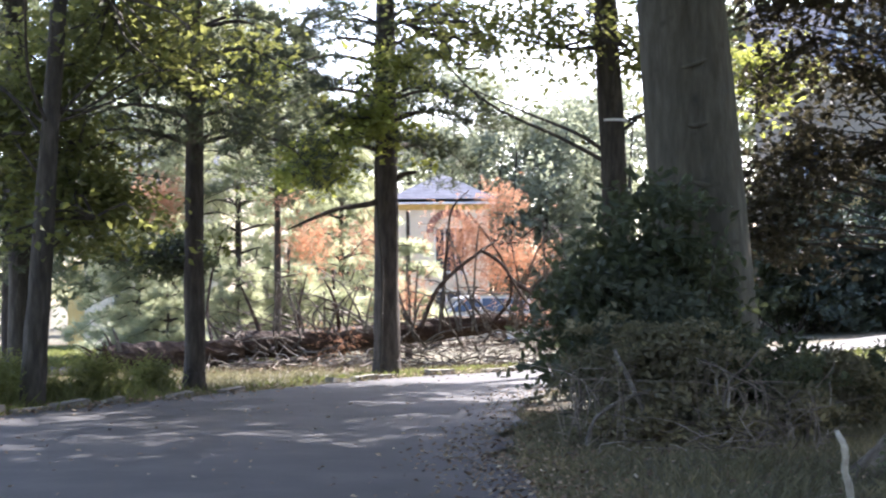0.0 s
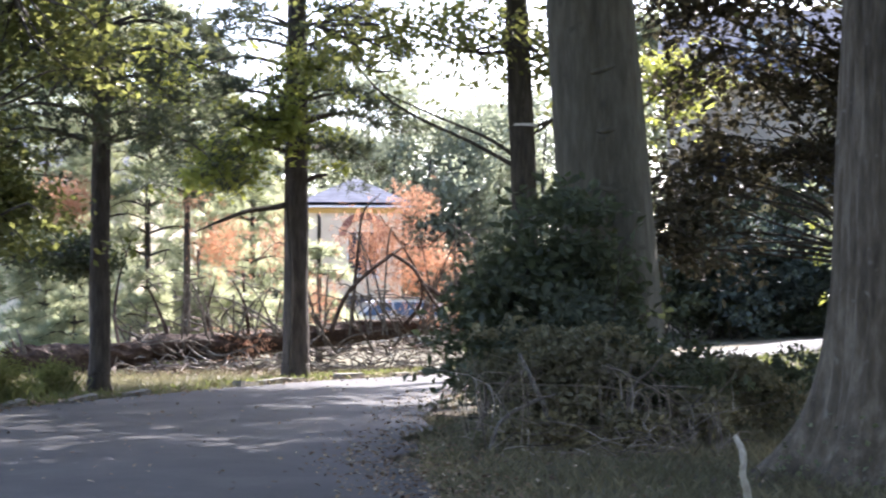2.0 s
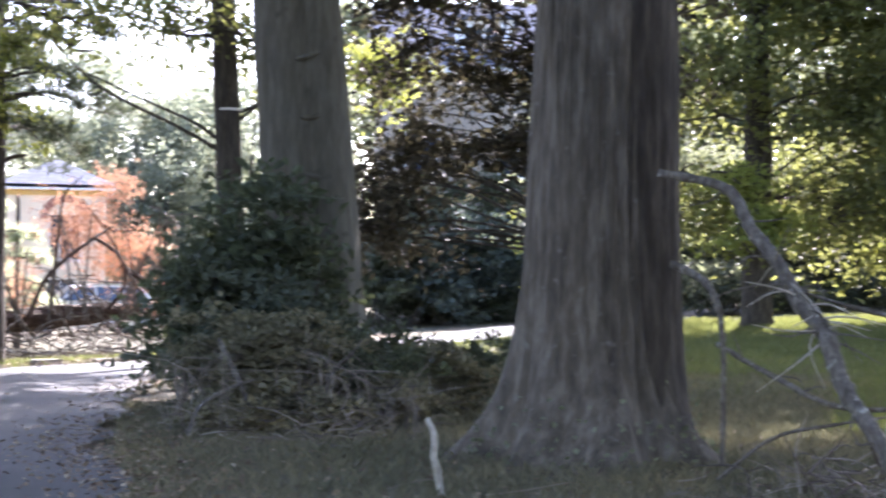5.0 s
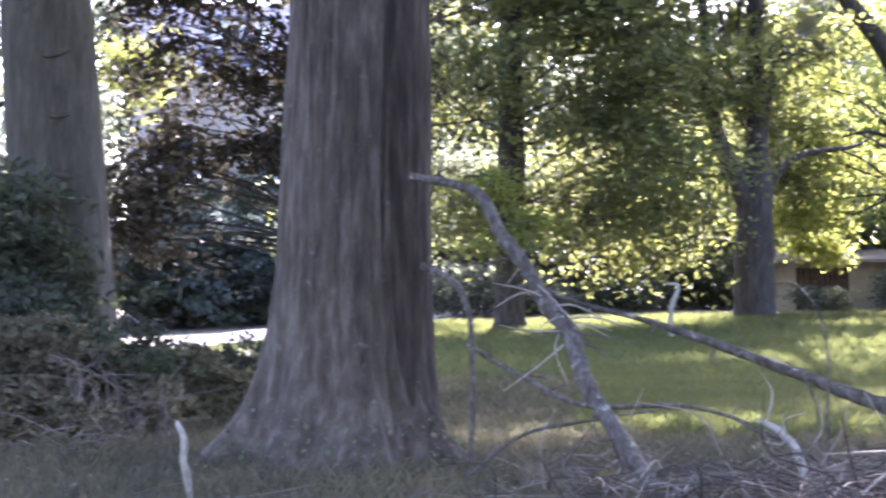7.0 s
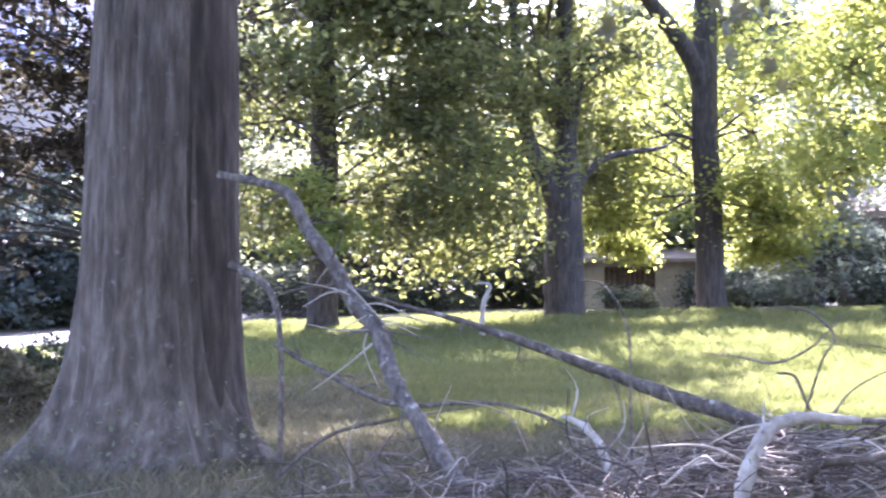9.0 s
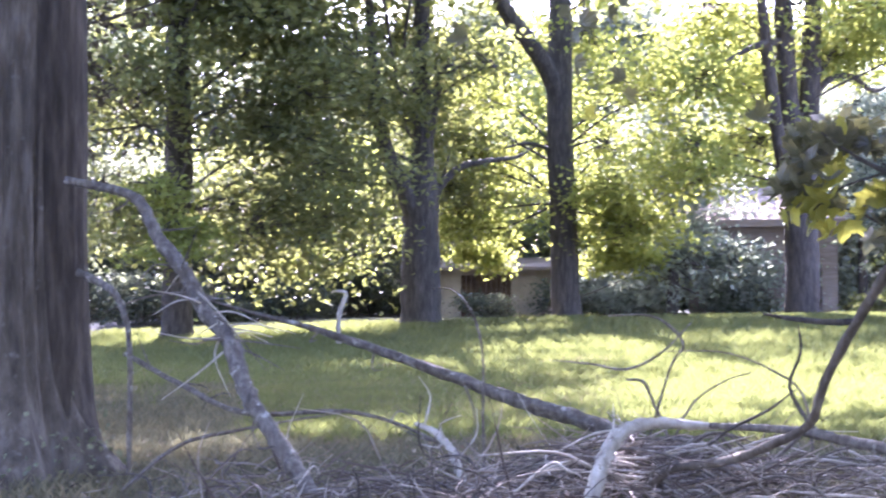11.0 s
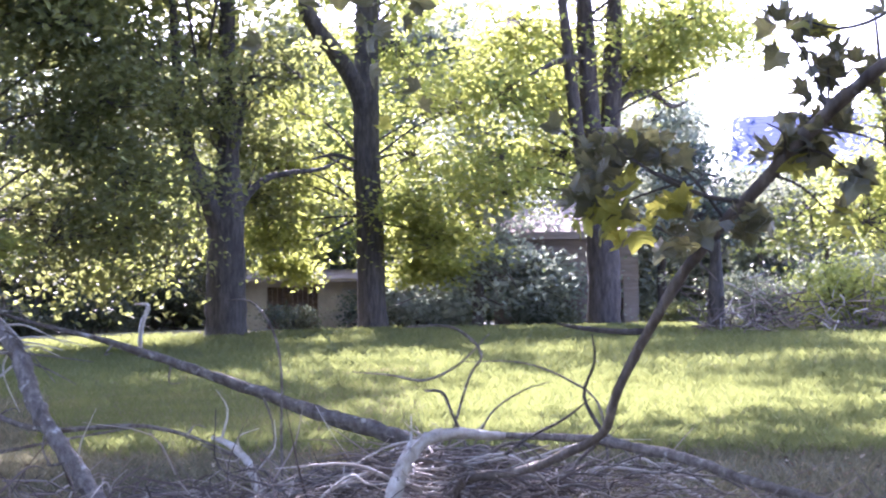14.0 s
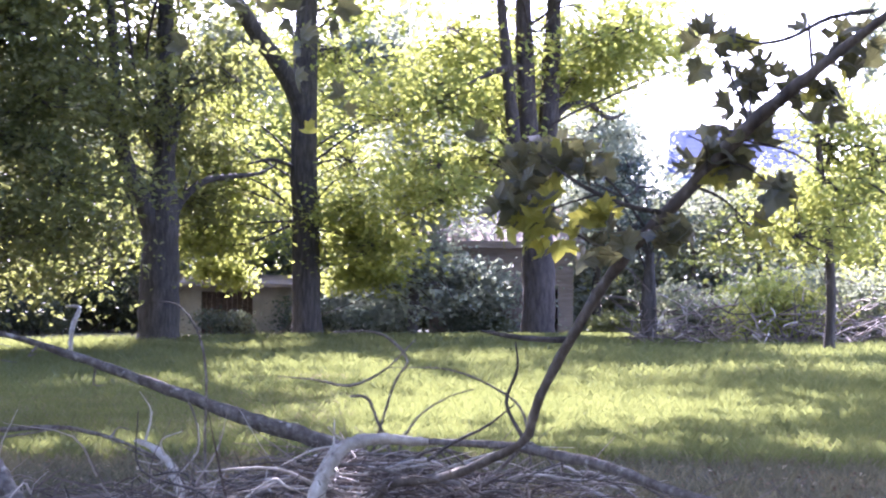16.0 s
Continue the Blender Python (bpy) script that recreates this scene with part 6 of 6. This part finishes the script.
# sprays: place, spread, count, share of yellow leaves
SPOTS = [((7.16, 6.14, 2.42), 0.15, 16, 0.05), ((7.03, 6.29, 2.2), 0.12, 9, 0.05), ((7.32, 5.97, 2.4), 0.12, 8, 0.2), ((7.14, 6.17, 2.03), 0.13, 14, 0.8), ((7.3, 5.9, 2.1), 0.08, 4, 0.7), ((7.4, 5.87, 1.9), 0.08, 5, 0.0), ((7.78, 5.4, 2.42), 0.14, 11, 0.1), ((7.86, 5.27, 2.56), 0.12, 8, 0.1), ((8.05, 5.0, 2.74), 0.13, 10, 0.1), ((7.92, 5.22, 2.89), 0.12, 7, 0.1), ((7.79, 5.4, 3.07), 0.12, 6, 0.1), ((8.0, 5.08, 2.2), 0.09, 4, 0.4), ((7.92, 5.19, 1.98), 0.08, 2, 0.5), ((8.22, 4.77, 3.05), 0.12, 9, 0.1), ((7.66, 5.6, 1.98), 0.1, 4, 0.1)]
stem_c = spline(MAIN, 5)
for c, s, n, gold in SPOTS:
    c = np.array(c)
    near_ = stem_c[np.argmin(np.linalg.norm(stem_c - c - [0, 0, -0.15], axis=1))]
    if np.linalg.norm(near_ - c) < 0.75:
        part("twig", Geo().take(tube([near_, near_ * 0.5 + c * 0.5 + [0, 0, 0.05], c], [0.011, 0.008, 0.004], 5, 3)), BARK_DARK, bough)
    for k in range(int(2.0 * n)):
        me = mesh_y[k % 2] if g.uniform() < gold else mesh_d[k % 3]
        ob = new("leaf", me)
        ob.parent = bough
        p = c + g.normal(size=3) * s * [0.8, 0.8, 0.55] - [7.8, 8.1, 0.1]
        ob.matrix_basis = pose(*p, (248 if g.uniform() < 0.45 else 198) + g.normal() * 16, g.normal() * 30, g.uniform(0, 360)) @ Matrix.Scale(g.uniform(0.1, 0.18), 4)
# a second spray hangs into the view from overhead
spray = thing("maple_spray", at(41.6, 8.6, 4.2), "hanging spray of brown and yellow maple leaves", "branch")
o = at(41.6, 8.6, 4.2)
part("stem", Geo().take(tube([(9.5, 5.2, 10.8), (7.5, 5.8, 8.2), o + [0.3, 0, 1.4], o, o + [0.02, 0.05, -0.5], o + [-0.03, 0.05, -1.0], o + [-0.1, 0.0, -1.35]], [0.04, 0.03, 0.02, 0.014, 0.01, 0.007, 0.004], 6, 4, 0.05)), BARK_DARK, spray)
for k in range(34):
    ob = new("leaf", mesh_y[k % 2] if g.uniform() < 0.25 else mesh_d[k % 3])
    ob.parent = spray
    z = -g.uniform(0.35, 1.4)
    p = g.normal(size=3) * 0.16 + [-0.05, 0, z]
    ob.matrix_basis = pose(*p, (240 if g.uniform() < 0.6 else 200) + g.normal() * 28, g.normal() * 35, g.uniform(0, 360)) @ Matrix.Scale(g.uniform(0.09, 0.15), 4)


# ---- grass, weeds and litter ----
def blades(places, height, width, g):
    n = len(places)
    a = g.uniform(0, 6.283, n)
    s = np.c_[np.cos(a), np.sin(a), np.zeros(n)]
    h = height * g.uniform(0.5, 1.3, n)[:, None]
    ln = g.normal(size=(n, 3)) * [0.4, 0.4, 0] * h
    v = np.stack([places - s * width / 2, places + s * width / 2, places + ln * 0.4 + [0, 0, 0.6] * h + s * width * 0.35, places + ln + [0, 0, 1.0] * h], 1).reshape(-1, 3)
    k = np.arange(n)[:, None] * 4
    return v, np.vstack([k + [0, 1, 2], k + [0, 2, 3]])


def field(g, n, b0, b1, r0, r1, tuft, clump=0):
    b, r = g.uniform(b0, b1, n), np.sqrt(g.uniform(r0 ** 2, r1 ** 2, n))
    x, y = r * np.sin(np.radians(b)), r * np.cos(np.radians(b))
    x, y = np.repeat(x, tuft) + g.normal(size=n * tuft) * 0.07, np.repeat(y, tuft) + g.normal(size=n * tuft) * 0.07
    keep = ~inside_road(x, y)
    x, y = x[keep], y[keep]
    return np.c_[x, y, ground_z(x, y) - 0.03]


g = np.random.default_rng(501)
lawn = Geo()
lawn.add(*blades(field(g, 19000, 28, 62, 17, 31, 6), 0.17, 0.008, g))
lawn.add(*blades(field(g, 22000, 22, 61, 28, 52, 6), 0.22, 0.014, g))
lawn.add(*blades(field(g, 3000, 12, 30, 23, 48, 6), 0.14, 0.016, g))
lawn.add(*blades(field(g, 3000, -18, -6, 40, 58, 6), 0.14, 0.03, g))
single("grass", lawn, GRASS, "tall uneven meadow grass, part in sun", "grass", kind="stuff")
dry = Geo()
dry.add(*blades(field(g, 6000, 2.5, 30, 10.5, 21, 5), 0.13, 0.009, g))
dry.add(*blades(field(g, 7000, 26, 62, 9, 21, 6), 0.12, 0.007, g))
# dull blades over the left lawn: its grey shade is put in by colour
dry.add(*blades(field(g, 6000, 20, 41, 19, 33, 6), 0.15, 0.010, g))
dry.add(*blades(field(g, 2500, -17, 4, 25, 36, 6), 0.13, 0.014, g))
single("dry_grass", dry, GRASS_DRY, "short dry grass at the verge, its dull blades also for lawn shade", "grass", kind="stuff")
verge = Geo()
pv = np.array([p for p in seg for _ in range(70)]) + g.normal(size=(70 * len(seg), 2)) * [0.28, 0.25] + [-0.3, 0.45]
verge.add(*blades(np.c_[pv, ground_z(pv[:, 0], pv[:, 1]) - 0.02], 0.15, 0.014, g))
single("verge_grass", verge, GRASS, "grass tufts along the kerb", "grass", kind="stuff")
for b, r, rx, rz, s in ((-12.6, 25.2, 0.65, 0.42, 601), (-15.0, 25.0, 0.7, 0.42, 602), (-10.6, 27.4, 0.45, 0.32, 603), (-16.3, 23.5, 0.6, 0.4, 604)):
    w = thing("weeds", at(b, r), "bushy green weeds by the kerb", "weeds", "weeds by the kerb")
    p0 = at(b, r)
    q = p0 + np.c_[g.normal(size=(260, 2)) * [rx * 0.55, 0.35], np.zeros(260)]
    part("stalks", Geo().add(*blades(q, rz * 0.8, 0.012, g)), GRASS, w)
    cc, lv = clumps(g, p0 + [0, 0, rz], (rx, 0.5, rz), 130, 20, 0.13)
    lv[:, 2] = np.maximum(lv[:, 2], 0.03)
    part("leaves", Geo().add(*leaves(lv, 0.07, g, 0.4)), LEAF_GREEN, w)
lit = Geo()
e = NEAR_EDGE[(NEAR_EDGE[:, 1] > 8) & (NEAR_EDGE[:, 1] < 40)]
k = g.integers(0, len(e), 4200)
p = e[k] + g.normal(size=(4200, 2)) * [0.4, 0.7]
lit.add(*leaves(np.c_[p, ground_z(p[:, 0], p[:, 1]) + 0.06], 0.055, g, 0.7, 2.5))
p = np.c_[g.uniform(-7, 1, 500), g.uniform(11, 34, 500)]
lit.add(*leaves(np.c_[p, np.full(500, 0.08)], 0.06, g, 0.7, 3))
e = FAR_EDGE[(FAR_EDGE[:, 1] > 15) & (FAR_EDGE[:, 1] < 42)]
k = g.integers(0, len(e), 900)
p = e[k] + g.normal(size=(900, 2)) * [0.4, 0.4]
lit.add(*leaves(np.c_[p, np.full(900, 0.06)], 0.08, g, 0.7, 2.5))
q = field(g, 3000, 3, 60, 10, 17, 1)
lit.add(*leaves(q + [0, 0, 0.06], 0.06, g, 0.7, 2.0))
q = np.c_[g.uniform(-6, 5, 3000), g.uniform(33.5, 38, 3000)]
lit.add(*leaves(np.c_[q, np.full(3000, 0.05)], 0.09, g, 0.6, 1.5))
single("leaf_litter", lit, LITTER, "scattered dry fallen leaves", "leaves", kind="stuff")
